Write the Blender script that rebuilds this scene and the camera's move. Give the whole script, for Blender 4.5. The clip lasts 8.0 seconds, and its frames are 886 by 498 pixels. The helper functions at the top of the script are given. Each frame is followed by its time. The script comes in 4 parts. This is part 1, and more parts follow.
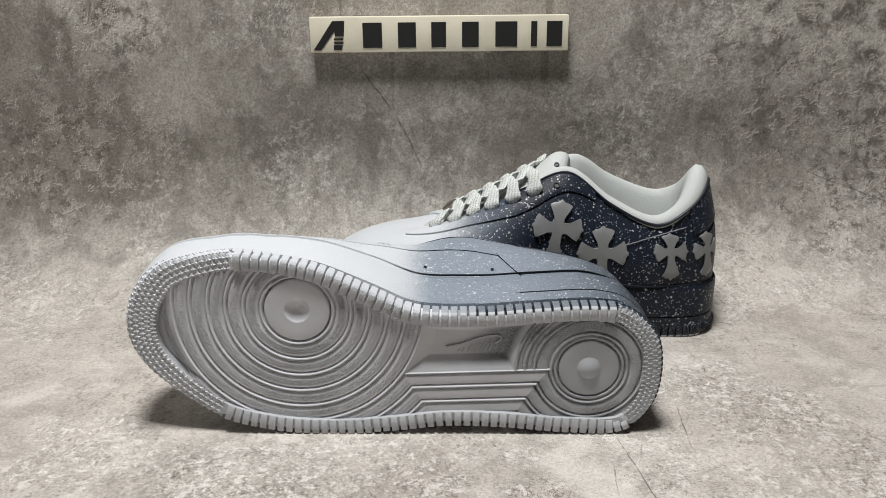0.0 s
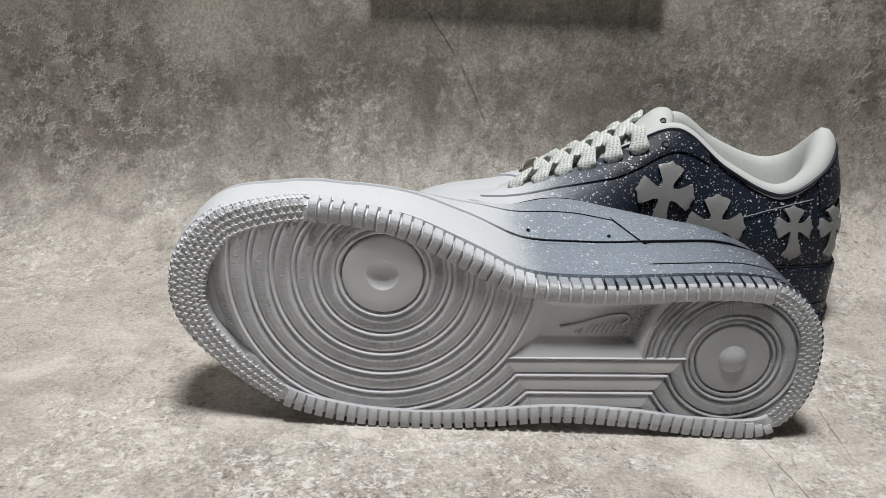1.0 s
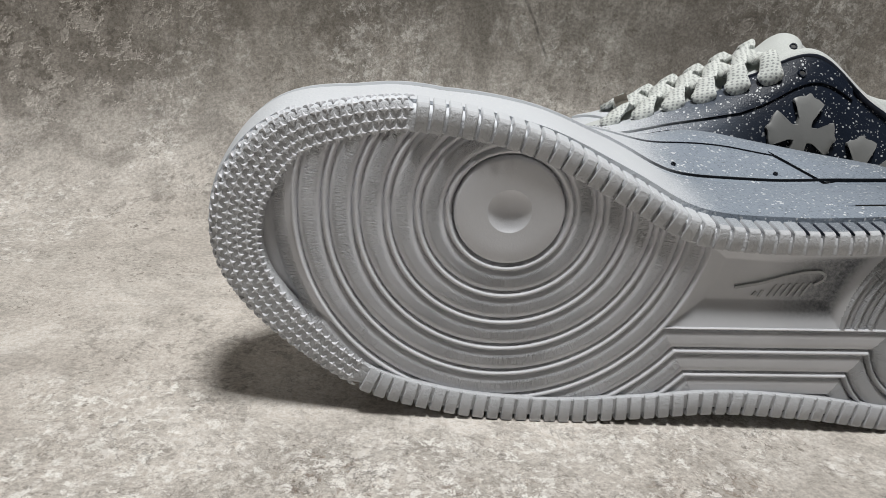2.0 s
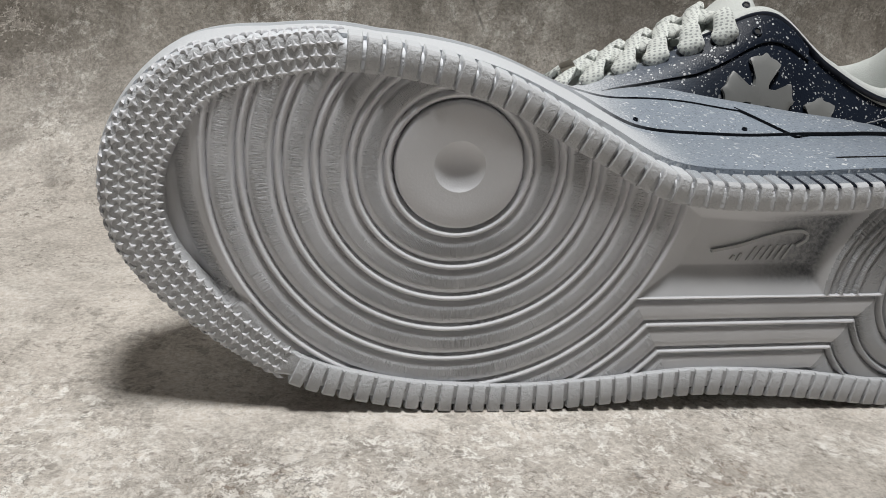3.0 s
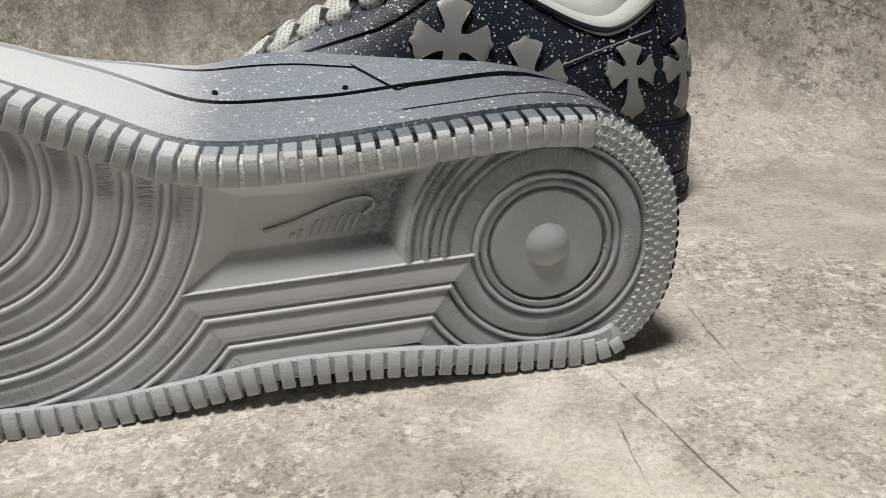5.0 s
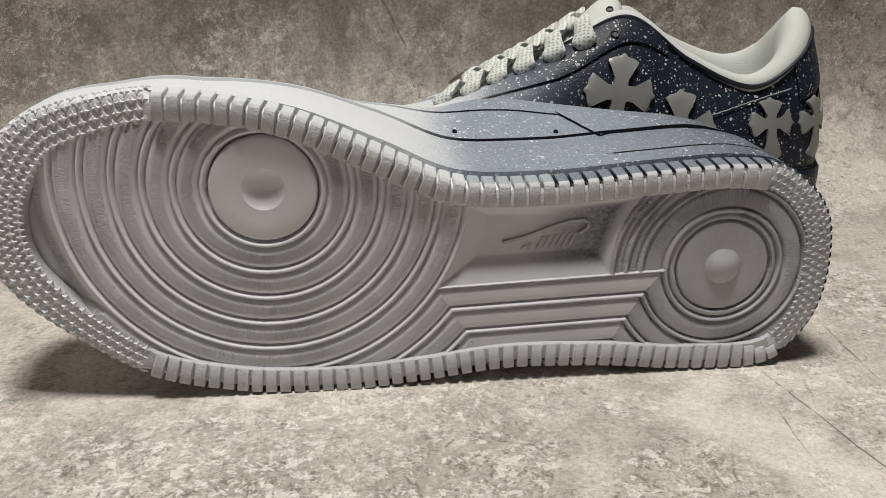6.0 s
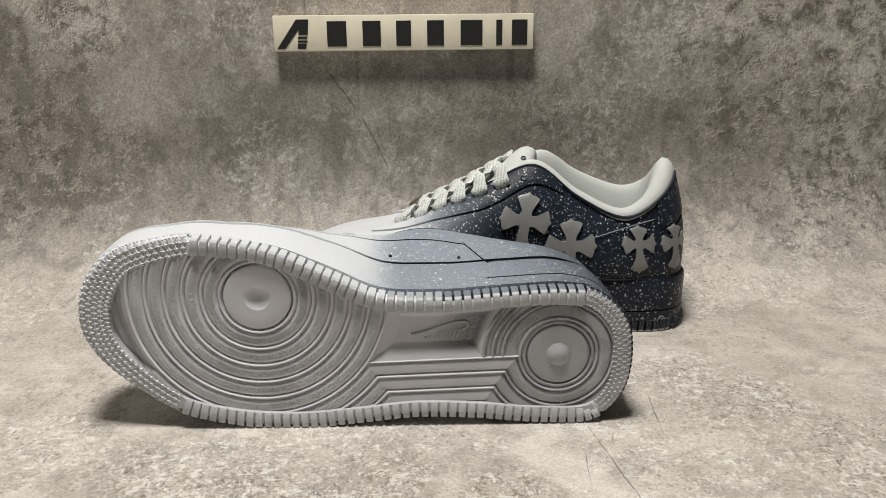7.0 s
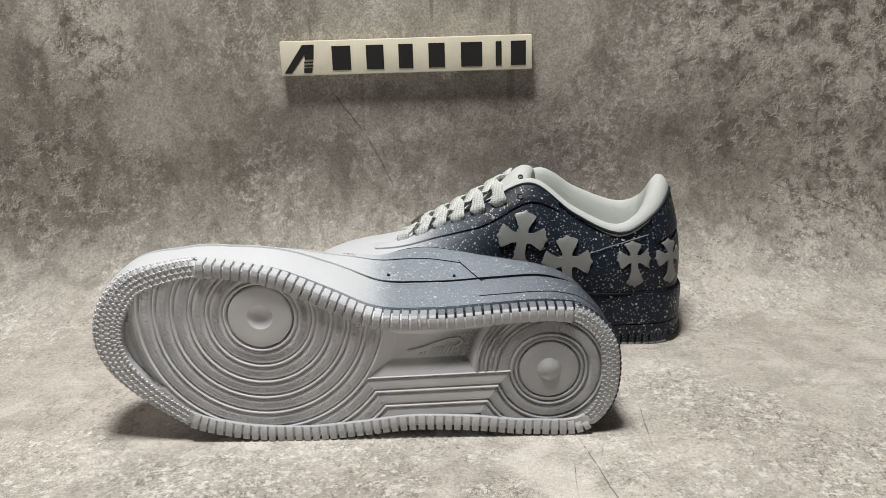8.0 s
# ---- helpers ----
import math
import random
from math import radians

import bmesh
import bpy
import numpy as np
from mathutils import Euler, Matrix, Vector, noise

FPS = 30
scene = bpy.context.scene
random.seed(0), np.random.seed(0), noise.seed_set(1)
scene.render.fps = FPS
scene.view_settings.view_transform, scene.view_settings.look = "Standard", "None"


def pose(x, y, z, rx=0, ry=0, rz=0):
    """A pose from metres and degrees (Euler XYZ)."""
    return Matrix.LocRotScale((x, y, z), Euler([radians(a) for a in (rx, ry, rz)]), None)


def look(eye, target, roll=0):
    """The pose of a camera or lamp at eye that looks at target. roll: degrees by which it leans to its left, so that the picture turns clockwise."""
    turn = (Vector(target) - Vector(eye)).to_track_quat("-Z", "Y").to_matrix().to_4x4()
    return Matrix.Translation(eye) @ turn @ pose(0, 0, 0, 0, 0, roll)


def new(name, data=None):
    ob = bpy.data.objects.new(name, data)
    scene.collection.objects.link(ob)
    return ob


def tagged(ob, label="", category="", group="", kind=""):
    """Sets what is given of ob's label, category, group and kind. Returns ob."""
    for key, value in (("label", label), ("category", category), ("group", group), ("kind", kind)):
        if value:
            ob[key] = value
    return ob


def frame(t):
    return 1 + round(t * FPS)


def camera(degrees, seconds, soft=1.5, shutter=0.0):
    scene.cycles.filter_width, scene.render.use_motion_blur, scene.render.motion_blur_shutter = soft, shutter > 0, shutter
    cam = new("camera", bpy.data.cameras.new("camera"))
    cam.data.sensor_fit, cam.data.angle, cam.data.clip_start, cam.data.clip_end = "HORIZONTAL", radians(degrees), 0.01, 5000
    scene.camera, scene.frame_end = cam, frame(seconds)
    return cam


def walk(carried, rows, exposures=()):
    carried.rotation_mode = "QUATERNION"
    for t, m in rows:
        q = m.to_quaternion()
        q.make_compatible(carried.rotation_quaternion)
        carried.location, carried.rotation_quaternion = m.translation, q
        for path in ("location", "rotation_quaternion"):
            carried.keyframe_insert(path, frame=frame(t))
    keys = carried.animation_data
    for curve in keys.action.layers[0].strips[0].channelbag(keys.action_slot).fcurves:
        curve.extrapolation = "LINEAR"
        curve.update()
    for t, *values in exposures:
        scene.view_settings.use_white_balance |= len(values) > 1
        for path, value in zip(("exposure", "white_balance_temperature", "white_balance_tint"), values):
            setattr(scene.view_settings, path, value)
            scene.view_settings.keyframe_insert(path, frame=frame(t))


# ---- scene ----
cam = camera(58.9, 8.0, soft=0.85)
PATH = [
    (0, (0.0773, 0.0784, 0.243), (0.056, 2.1963, -0.4883), -0.2),
    (0.5, (0.0493, 0.1109, 0.2218), (0.0526, 2.2232, -0.523), 1.1),
    (1, (0.0146, 0.1501, 0.2027), (0.0538, 2.2534, -0.5656), 2.6),
    (1.5, (-0.019, 0.1938, 0.1792), (0.0694, 2.2882, -0.6104), 3.7),
    (1.7, (-0.0314, 0.2106, 0.1658), (0.0806, 2.3027, -0.6272), 4.0),
    (2.8, (-0.0538, 0.261, 0.1266), (0.2946, 2.3374, -0.6362), 5.4),
    (3, (-0.0437, 0.2621, 0.1254), (0.3237, 2.3363, -0.635), 4.9),
    (3.5, (-0.009, 0.2643, 0.1254), (0.3898, 2.3296, -0.6462), 3.2),
    (4, (0.0358, 0.2677, 0.1232), (0.4738, 2.3117, -0.681), 0.9),
    (4.2, (0.0515, 0.2688, 0.1232), (0.5051, 2.3038, -0.6933), 0.2),
    (5.3, (0.0941, 0.2565, 0.1277), (0.3707, 2.3128, -0.7168), -3.0),
    (5.5, (0.0706, 0.2464, 0.1322), (0.3147, 2.3106, -0.7034), -2.6),
    (6, (0.0336, 0.2139, 0.1445), (0.1994, 2.3072, -0.6328), -0.9),
    (6.5, (0.0605, 0.14, 0.1814), (0.1669, 2.2646, -0.5197), 0.1),
    (7, (0.0806, 0.0795, 0.2162), (0.1411, 2.2232, -0.4301), -0.1),
    (7.5, (0.0963, 0.0661, 0.2251), (0.1154, 2.2154, -0.4043), -0.7),
    (8, (0.0974, 0.0638, 0.2285), (0.0885, 2.2131, -0.3998), -1.3),
]
walk(cam, [(t, look(eye, target, roll)) for t, eye, target, roll in PATH],
     ((0, -0.03, 6360, 10), (1.5, -0.13, 6340, 10), (3, -0.14, 6400, 10), (4, -0.03, 6680, 10), (6, -0.13, 6760, 10), (7, -0.03, 6740, 10), (8, 0, 6560, 10)))

# ---- world and lamps ----
world = bpy.data.worlds.new("world")
scene.world = world
world.use_nodes = True
world.node_tree.nodes["Background"].inputs[0].default_value = (0.9, 0.95, 1.0, 1)
world.node_tree.nodes["Background"].inputs[1].default_value = 0.11
scene.view_settings.exposure = 0.0


def area_lamp(name, eye, target, width, depth, watts, color):
    data = bpy.data.lights.new(name, "AREA")
    data.shape, data.size, data.size_y, data.energy, data.color = "RECTANGLE", width, depth, watts, color
    ob = new(name, data)
    ob.matrix_world = look(eye, target)
    return ob


area_lamp("overhead_lamp", (-0.01, 0.32, 1.15), (0.02, 0.45, 0.0), 0.22, 0.24, 15.2, (1.0, 0.985, 0.95))


# ---- materials ----
class Nodes:
    """A short hand for node materials."""

    def __init__(self, name):
        self.mat = bpy.data.materials.new(name)
        self.mat.use_nodes = True
        self.tree = self.mat.node_tree
        self.bsdf = self.tree.nodes["Principled BSDF"]
        self.coord = self.tree.nodes.new("ShaderNodeTexCoord")

    def add(self, kind, **values):
        node = self.tree.nodes.new("ShaderNode" + kind)
        for key, value in values.items():
            if key in node.inputs:
                self.put(node.inputs[key], value)
        return node

    def put(self, socket, value):
        if hasattr(value, "is_output"):
            self.tree.links.new(value, socket)
        else:
            socket.default_value = value

    def noise(self, scale, detail=4.0, rough=0.5, vector=None, distortion=0.0):
        node = self.add("TexNoise", Scale=scale, Detail=detail, Roughness=rough, Distortion=distortion)
        self.put(node.inputs["Vector"], vector or self.coord.outputs["Object"])
        return node.outputs["Fac"]

    def voronoi(self, scale, vector=None, feature="F1"):
        node = self.add("TexVoronoi", Scale=scale)
        node.feature = feature
        self.put(node.inputs["Vector"], vector or self.coord.outputs["Object"])
        return node

    def math(self, op, a, b=0.0, clamp=False):
        node = self.tree.nodes.new("ShaderNodeMath")
        node.operation, node.use_clamp = op, clamp
        self.put(node.inputs[0], a)
        self.put(node.inputs[1], b)
        return node.outputs[0]

    def ramp(self, fac, lo, hi, a=0.0, b=1.0):
        node = self.tree.nodes.new("ShaderNodeMapRange")
        node.interpolation_type = "SMOOTHSTEP"
        for k, v in enumerate((fac, lo, hi, a, b)):
            self.put(node.inputs[k], v)
        return node.outputs[0]

    def mix(self, fac, a, b, blend="MIX"):
        node = self.tree.nodes.new("ShaderNodeMix")
        node.data_type, node.blend_type = "RGBA", blend
        self.put(node.inputs[0], fac)
        self.put(node.inputs[6], a)
        self.put(node.inputs[7], b)
        return node.outputs[2]

    def bump(self, height, distance, strength=1.0, normal=None):
        node = self.add("Bump", Strength=strength, Distance=distance, Height=height)
        if normal:
            self.put(node.inputs["Normal"], normal)
        return node.outputs["Normal"]

    def shifted(self, x, y, z, scale=(1.0, 1.0, 1.0)):
        node = self.add("Mapping")
        node.inputs["Location"].default_value = (x, y, z)
        node.inputs["Scale"].default_value = scale
        self.put(node.inputs["Vector"], self.coord.outputs["Object"])
        return node.outputs[0]

    def axis(self, index):
        node = self.add("SeparateXYZ")
        self.put(node.inputs[0], self.coord.outputs["Object"])
        return node.outputs[index]

    def done(self, color, rough=0.5, normal=None, specular=0.5):
        self.put(self.bsdf.inputs["Base Color"], color)
        self.put(self.bsdf.inputs["Roughness"], rough)
        self.bsdf.inputs["Specular IOR Level"].default_value = specular
        if normal:
            self.put(self.bsdf.inputs["Normal"], normal)
        return self.mat


def grey(v, warm=0.0):
    return (v * (1 + warm), v, v * (1 - warm), 1)


def concrete_print():
    """Grey concrete-look vinyl sheet: cloudy, flaking and scraped, with pale plaques, white flakes and dark pits."""
    n = Nodes("concrete_print")

    def zone(*spots):
        """Ragged-edged areas (x, y, z, radius), one or more."""
        total = None
        ragged = n.math("MULTIPLY", n.math("SUBTRACT", n.noise(24.0, 5, 0.65, n.shifted(1.7, 3.3, 0.2)), 0.5), 2.2)
        for x, y, z, r in spots:
            away = n.add("VectorMath")
            away.operation = "DISTANCE"
            n.put(away.inputs[0], n.coord.outputs["Object"])
            away.inputs[1].default_value = (x, y, z)
            spot = n.ramp(n.math("ADD", n.math("DIVIDE", away.outputs["Value"], r), ragged), 1.15, 0.45)
            total = spot if total is None else n.math("MAXIMUM", total, spot)
        return total

    mid = n.noise(60.0, 8, 0.72, n.shifted(3.1, 0.7, 1.9), 0.5)
    cloud = n.math("ADD", n.math("MULTIPLY", n.noise(3.5, 4, 0.55), 0.5), n.math("MULTIPLY", n.noise(17.0, 7, 0.66, n.shifted(1.0, 2.0, 3.0), 0.5), 0.5))
    base = n.mix(n.ramp(cloud, 0.38, 0.63), (0.222, 0.200, 0.172, 1), (0.455, 0.422, 0.378, 1))
    # the floor's print is paler, and the upright wall's shade is put in too
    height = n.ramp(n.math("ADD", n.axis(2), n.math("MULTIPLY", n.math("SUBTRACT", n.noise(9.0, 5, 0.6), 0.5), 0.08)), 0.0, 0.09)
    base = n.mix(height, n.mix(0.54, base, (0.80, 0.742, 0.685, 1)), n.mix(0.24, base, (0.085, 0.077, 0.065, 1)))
    # soft brushed blotches, slanting
    streak = n.noise(34.0, 7, 0.68, n.shifted(5.0, 1.0, 2.0, (1.0, 1.0, 0.45)), 1.2)
    base = n.mix(n.math("MULTIPLY", n.ramp(streak, 0.56, 0.40), n.math("SUBTRACT", 0.48, n.math("MULTIPLY", n.ramp(n.axis(2), 0.06, 0.01), 0.22))), base, (0.120, 0.108, 0.090, 1))
    base = n.mix(n.math("MULTIPLY", n.ramp(n.noise(70.0, 6, 0.7, n.shifted(4.0, 6.0, 2.0), 0.8), 0.54, 0.66), 0.30), base, (0.58, 0.555, 0.51, 1))
    # sharp-edged pale plaques, thick towards one upper corner
    flaky = zone((0.42, 0.735, 0.20, 0.15), (0.33, 0.735, 0.21, 0.07), (-0.20, 0.735, 0.22, 0.06))
    crust = n.noise(52.0, 12, 0.74, n.shifted(7.3, 4.1, 0.4), 0.35)
    area = n.math("MAXIMUM", flaky, n.math("MULTIPLY", n.ramp(n.noise(5.5, 3, 0.5, n.shifted(2.2, 8.1, 6.0)), 0.46, 0.62), 0.27))
    base = n.mix(n.math("MULTIPLY", n.math("MULTIPLY", n.ramp(crust, 0.505, 0.53), area), 0.58), base, (0.56, 0.535, 0.485, 1))
    base = n.mix(n.math("MULTIPLY", n.math("MULTIPLY", n.ramp(crust, 0.455, 0.43), flaky), 0.75), base, (0.100, 0.090, 0.076, 1))
    # crumbled dark pits
    pit = n.ramp(n.noise(120.0, 11, 0.76, n.shifted(0.3, 5.5, 9.2), 0.4), 0.462, 0.440)
    hollow = n.math("MAXIMUM", zone((0.42, 0.715, 0.075, 0.075), (0.35, 0.735, 0.13, 0.05), (-0.25, 0.735, 0.10, 0.08)), n.math("MULTIPLY", n.ramp(n.noise(7.0, 4, 0.6, n.shifted(9.0, 3.0, 4.4)), 0.50, 0.62), 0.55))
    base = n.mix(n.math("MULTIPLY", n.math("MULTIPLY", pit, hollow), 0.70), base, (0.085, 0.074, 0.060, 1))
    worn = zone((0.235, 0.528, 0.0, 0.034), (0.270, 0.485, 0.0, 0.040), (0.300, 0.425, 0.0, 0.055), (0.19, 0.50, 0.0, 0.022), (0.055, 0.405, 0.0, 0.040), (-0.01, 0.395, 0.0, 0.040), (0.115, 0.395, 0.0, 0.030), (-0.05, 0.42, 0.0, 0.030))
    # grey ground before the lying shoe: print, with its soft shade painted in
    front_dull = zone((0.055, 0.400, 0.0, 0.060), (-0.01, 0.395, 0.0, 0.055), (0.115, 0.400, 0.0, 0.045), (-0.06, 0.42, 0.0, 0.040))
    base = n.mix(n.math("MULTIPLY", front_dull, n.ramp(n.noise(22.0, 6, 0.65, n.shifted(1.9, 4.2, 0.3), 0.5), 0.35, 0.60, 0.15, 0.60)), base, (0.30, 0.275, 0.245, 1))
    base = n.mix(n.math("MULTIPLY", n.math("MULTIPLY", n.ramp(n.noise(190.0, 10, 0.78, n.shifted(6.6, 1.5, 3.2), 0.4), 0.455, 0.435), worn), 0.80), base, (0.185, 0.140, 0.108, 1))
    crumb = n.math("MULTIPLY", n.ramp(n.noise(260.0, 8, 0.8, n.shifted(2.9, 7.7, 1.2), 0.3), 0.435, 0.415), n.ramp(n.noise(13.0, 5, 0.65, n.shifted(0.9, 2.8, 5.0)), 0.47, 0.58))
    base = n.mix(n.math("MULTIPLY", crumb, 0.80), base, (0.14, 0.122, 0.10, 1))
    # white flakes in drifts
    flake = n.ramp(n.noise(160.0, 11, 0.78, n.shifted(4.7, 9.9, 2.6), 0.35), 0.545, 0.562)
    heavy = n.math("MAXIMUM", zone((0.235, 0.520, 0.0, 0.045), (0.270, 0.480, 0.0, 0.045), (-0.03, 0.425, 0.0, 0.035), (0.01, 0.44, 0.0, 0.03), (-0.12, 0.45, 0.0, 0.05), (0.30, 0.40, 0.0, 0.05), (0.06, 0.36, 0.0, 0.05)),
                   n.math("MULTIPLY", n.ramp(n.noise(11.0, 5, 0.65, n.shifted(6.1, 0.2, 8.8)), 0.50, 0.60), n.ramp(n.axis(2), 0.01, 0.05, 0.90, 0.40)))
    base = n.mix(n.math("MULTIPLY", n.math("MULTIPLY", flake, heavy), 0.85), base, (0.82, 0.80, 0.755, 1))
    # hand-sized washes on the floor's part, paler and duller by turns
    flat = n.ramp(n.axis(2), 0.05, 0.0)
    wash = n.noise(16.0, 6, 0.62, n.shifted(5.3, 2.1, 0.6), 0.6)
    base = n.mix(n.math("MULTIPLY", n.math("MULTIPLY", n.ramp(wash, 0.52, 0.66), flat), 0.42), base, (0.84, 0.795, 0.74, 1))
    base = n.mix(n.math("MULTIPLY", n.math("MULTIPLY", n.ramp(wash, 0.47, 0.34), flat), 0.34), base, (0.33, 0.295, 0.26, 1))
    # thin dark rims round the small flakes
    tiny = n.noise(165.0, 10, 0.72, n.shifted(8.8, 3.4, 5.1), 0.3)
    rim = n.math("ABSOLUTE", n.math("SUBTRACT", tiny, 0.53))
    spot = n.math("MAXIMUM", worn, n.math("MULTIPLY", heavy, 0.55))
    base = n.mix(n.math("MULTIPLY", n.math("MULTIPLY", n.ramp(tiny, 0.53, 0.55), spot), 0.55), base, (0.86, 0.83, 0.79, 1))
    base = n.mix(n.math("MULTIPLY", n.math("MULTIPLY", n.ramp(rim, 0.016, 0.004), spot), 0.62), base, (0.115, 0.095, 0.078, 1))
    # broad dusky and pale areas of the wall
    dusk = zone((-0.27, 0.735, 0.15, 0.11), (-0.25, 0.735, 0.09, 0.10), (0.34, 0.735, 0.13, 0.08), (0.16, 0.735, 0.10, 0.06))
    base = n.mix(n.math("MULTIPLY", dusk, 0.45), base, (0.125, 0.108, 0.090, 1))
    pale = zone((0.06, 0.735, 0.235, 0.09), (0.185, 0.735, 0.215, 0.06), (-0.155, 0.735, 0.155, 0.035), (0.00, 0.735, 0.19, 0.06))
    base = n.mix(n.math("MULTIPLY", pale, 0.32), base, (0.56, 0.52, 0.47, 1))
    # flat flakes with jagged, thinly lit edges
    chip = n.noise(70.0, 13, 0.74, n.shifted(3.7, 6.2, 8.4), 0.25)
    lip = n.noise(70.0, 13, 0.74, n.shifted(3.7005, 6.2, 8.3994), 0.25)
    whole, under = n.ramp(chip, 0.535, 0.55), n.ramp(lip, 0.535, 0.55)
    edge = n.math("SUBTRACT", whole, under)
    where = n.math("MAXIMUM", n.math("MAXIMUM", n.math("MAXIMUM", flaky, worn), n.math("MULTIPLY", n.math("MAXIMUM", hollow, heavy), 0.75)), n.ramp(n.noise(8.0, 4, 0.6, n.shifted(4.4, 1.3, 2.7)), 0.48, 0.64, 0.05, 0.6))
    base = n.mix(n.math("MULTIPLY", n.math("MULTIPLY", whole, where), 0.30), base, (0.58, 0.54, 0.49, 1))
    base = n.mix(n.math("MULTIPLY", n.math("MULTIPLY", n.ramp(edge, 0.1, 0.7), where), 0.55), base, (0.74, 0.69, 0.63, 1))
    base = n.mix(n.math("MULTIPLY", n.math("MULTIPLY", n.ramp(edge, -0.1, -0.7), where), 0.55), base, (0.070, 0.060, 0.050, 1))
    # upright hairline scratches on the wall
    hair = n.ramp(n.noise(75.0, 3, 0.6, n.shifted(8.0, 8.0, 1.0, (1.0, 1.0, 0.045)), 0.6), 0.345, 0.325)
    hair = n.math("MULTIPLY", n.math("MULTIPLY", hair, n.ramp(n.noise(6.0, 3), 0.48, 0.58)), n.ramp(n.axis(2), 0.02, 0.05))
    base = n.mix(n.math("MULTIPLY", hair, 0.5), base, (0.07, 0.063, 0.054, 1))
    # grit and pores
    fine = n.noise(520.0, 7, 0.85, n.shifted(2.0, 2.0, 7.0))
    base = n.mix(n.ramp(n.axis(2), 0.0, 0.06, 0.36, 0.42), base, n.mix(n.ramp(fine, 0.36, 0.64), grey(0.12), grey(0.88)), "OVERLAY")
    grit = n.noise(1500.0, 4, 0.75)
    base = n.mix(n.math("MULTIPLY", n.ramp(grit, 0.41, 0.33), n.ramp(n.axis(2), 0.0, 0.06, 0.75, 0.35)), base, (0.13, 0.118, 0.10, 1))
    # long scores
    px, py, pz = n.axis(0), n.axis(1), n.axis(2)
    for (ax, az), (bx, bz), width, flat in SCORES:
        q = py if flat else pz
        dx, dz = bx - ax, bz - az
        length = math.hypot(dx, dz)
        along = n.math("ADD", n.math("MULTIPLY", px, dx / length), n.math("SUBTRACT", n.math("MULTIPLY", q, dz / length), (ax * dx + az * dz) / length))
        across = n.math("ADD", n.math("MULTIPLY", px, -dz / length), n.math("SUBTRACT", n.math("MULTIPLY", q, dx / length), (az * dx - ax * dz) / length))
        across = n.math("ADD", across, n.math("MULTIPLY", n.math("SUBTRACT", n.noise(40.0, 3), 0.5), 0.004))
        hit = n.math("MULTIPLY", n.ramp(n.math("ABSOLUTE", across), width * 0.3, width, 1.0, 0.0), n.math("MULTIPLY", n.ramp(along, 0.0, 0.01), n.ramp(along, length - 0.01, length, 1.0, 0.0)))
        side = n.ramp(pz, 0.02, 0.03, 1.0 if flat else 0.0, 0.0 if flat else 1.0)
        hit = n.math("MULTIPLY", n.math("MULTIPLY", hit, side), n.ramp(mid, 0.38, 0.55, 0.10, 0.70))
        base = n.mix(hit, base, (0.050, 0.046, 0.042, 1))
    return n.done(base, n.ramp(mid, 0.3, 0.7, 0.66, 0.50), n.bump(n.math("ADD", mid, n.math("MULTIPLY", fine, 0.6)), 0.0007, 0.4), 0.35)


# scored lines on the sheet: two ends (x, z on the wall; x, y on the floor), half width, on the floor or not
SCORES = (((0.002, 0.174), (0.031, 0.137), 0.0010, False), ((0.031, 0.137), (0.055, 0.088), 0.0012, False),
          ((0.170, 0.460), (0.192, 0.330), 0.0006, True), ((0.213, 0.497), (0.209, 0.445), 0.0006, True), ((0.163, 0.436), (0.160, 0.400), 0.0005, True),
          ((0.378, 0.087), (0.456, 0.060), 0.0007, False))


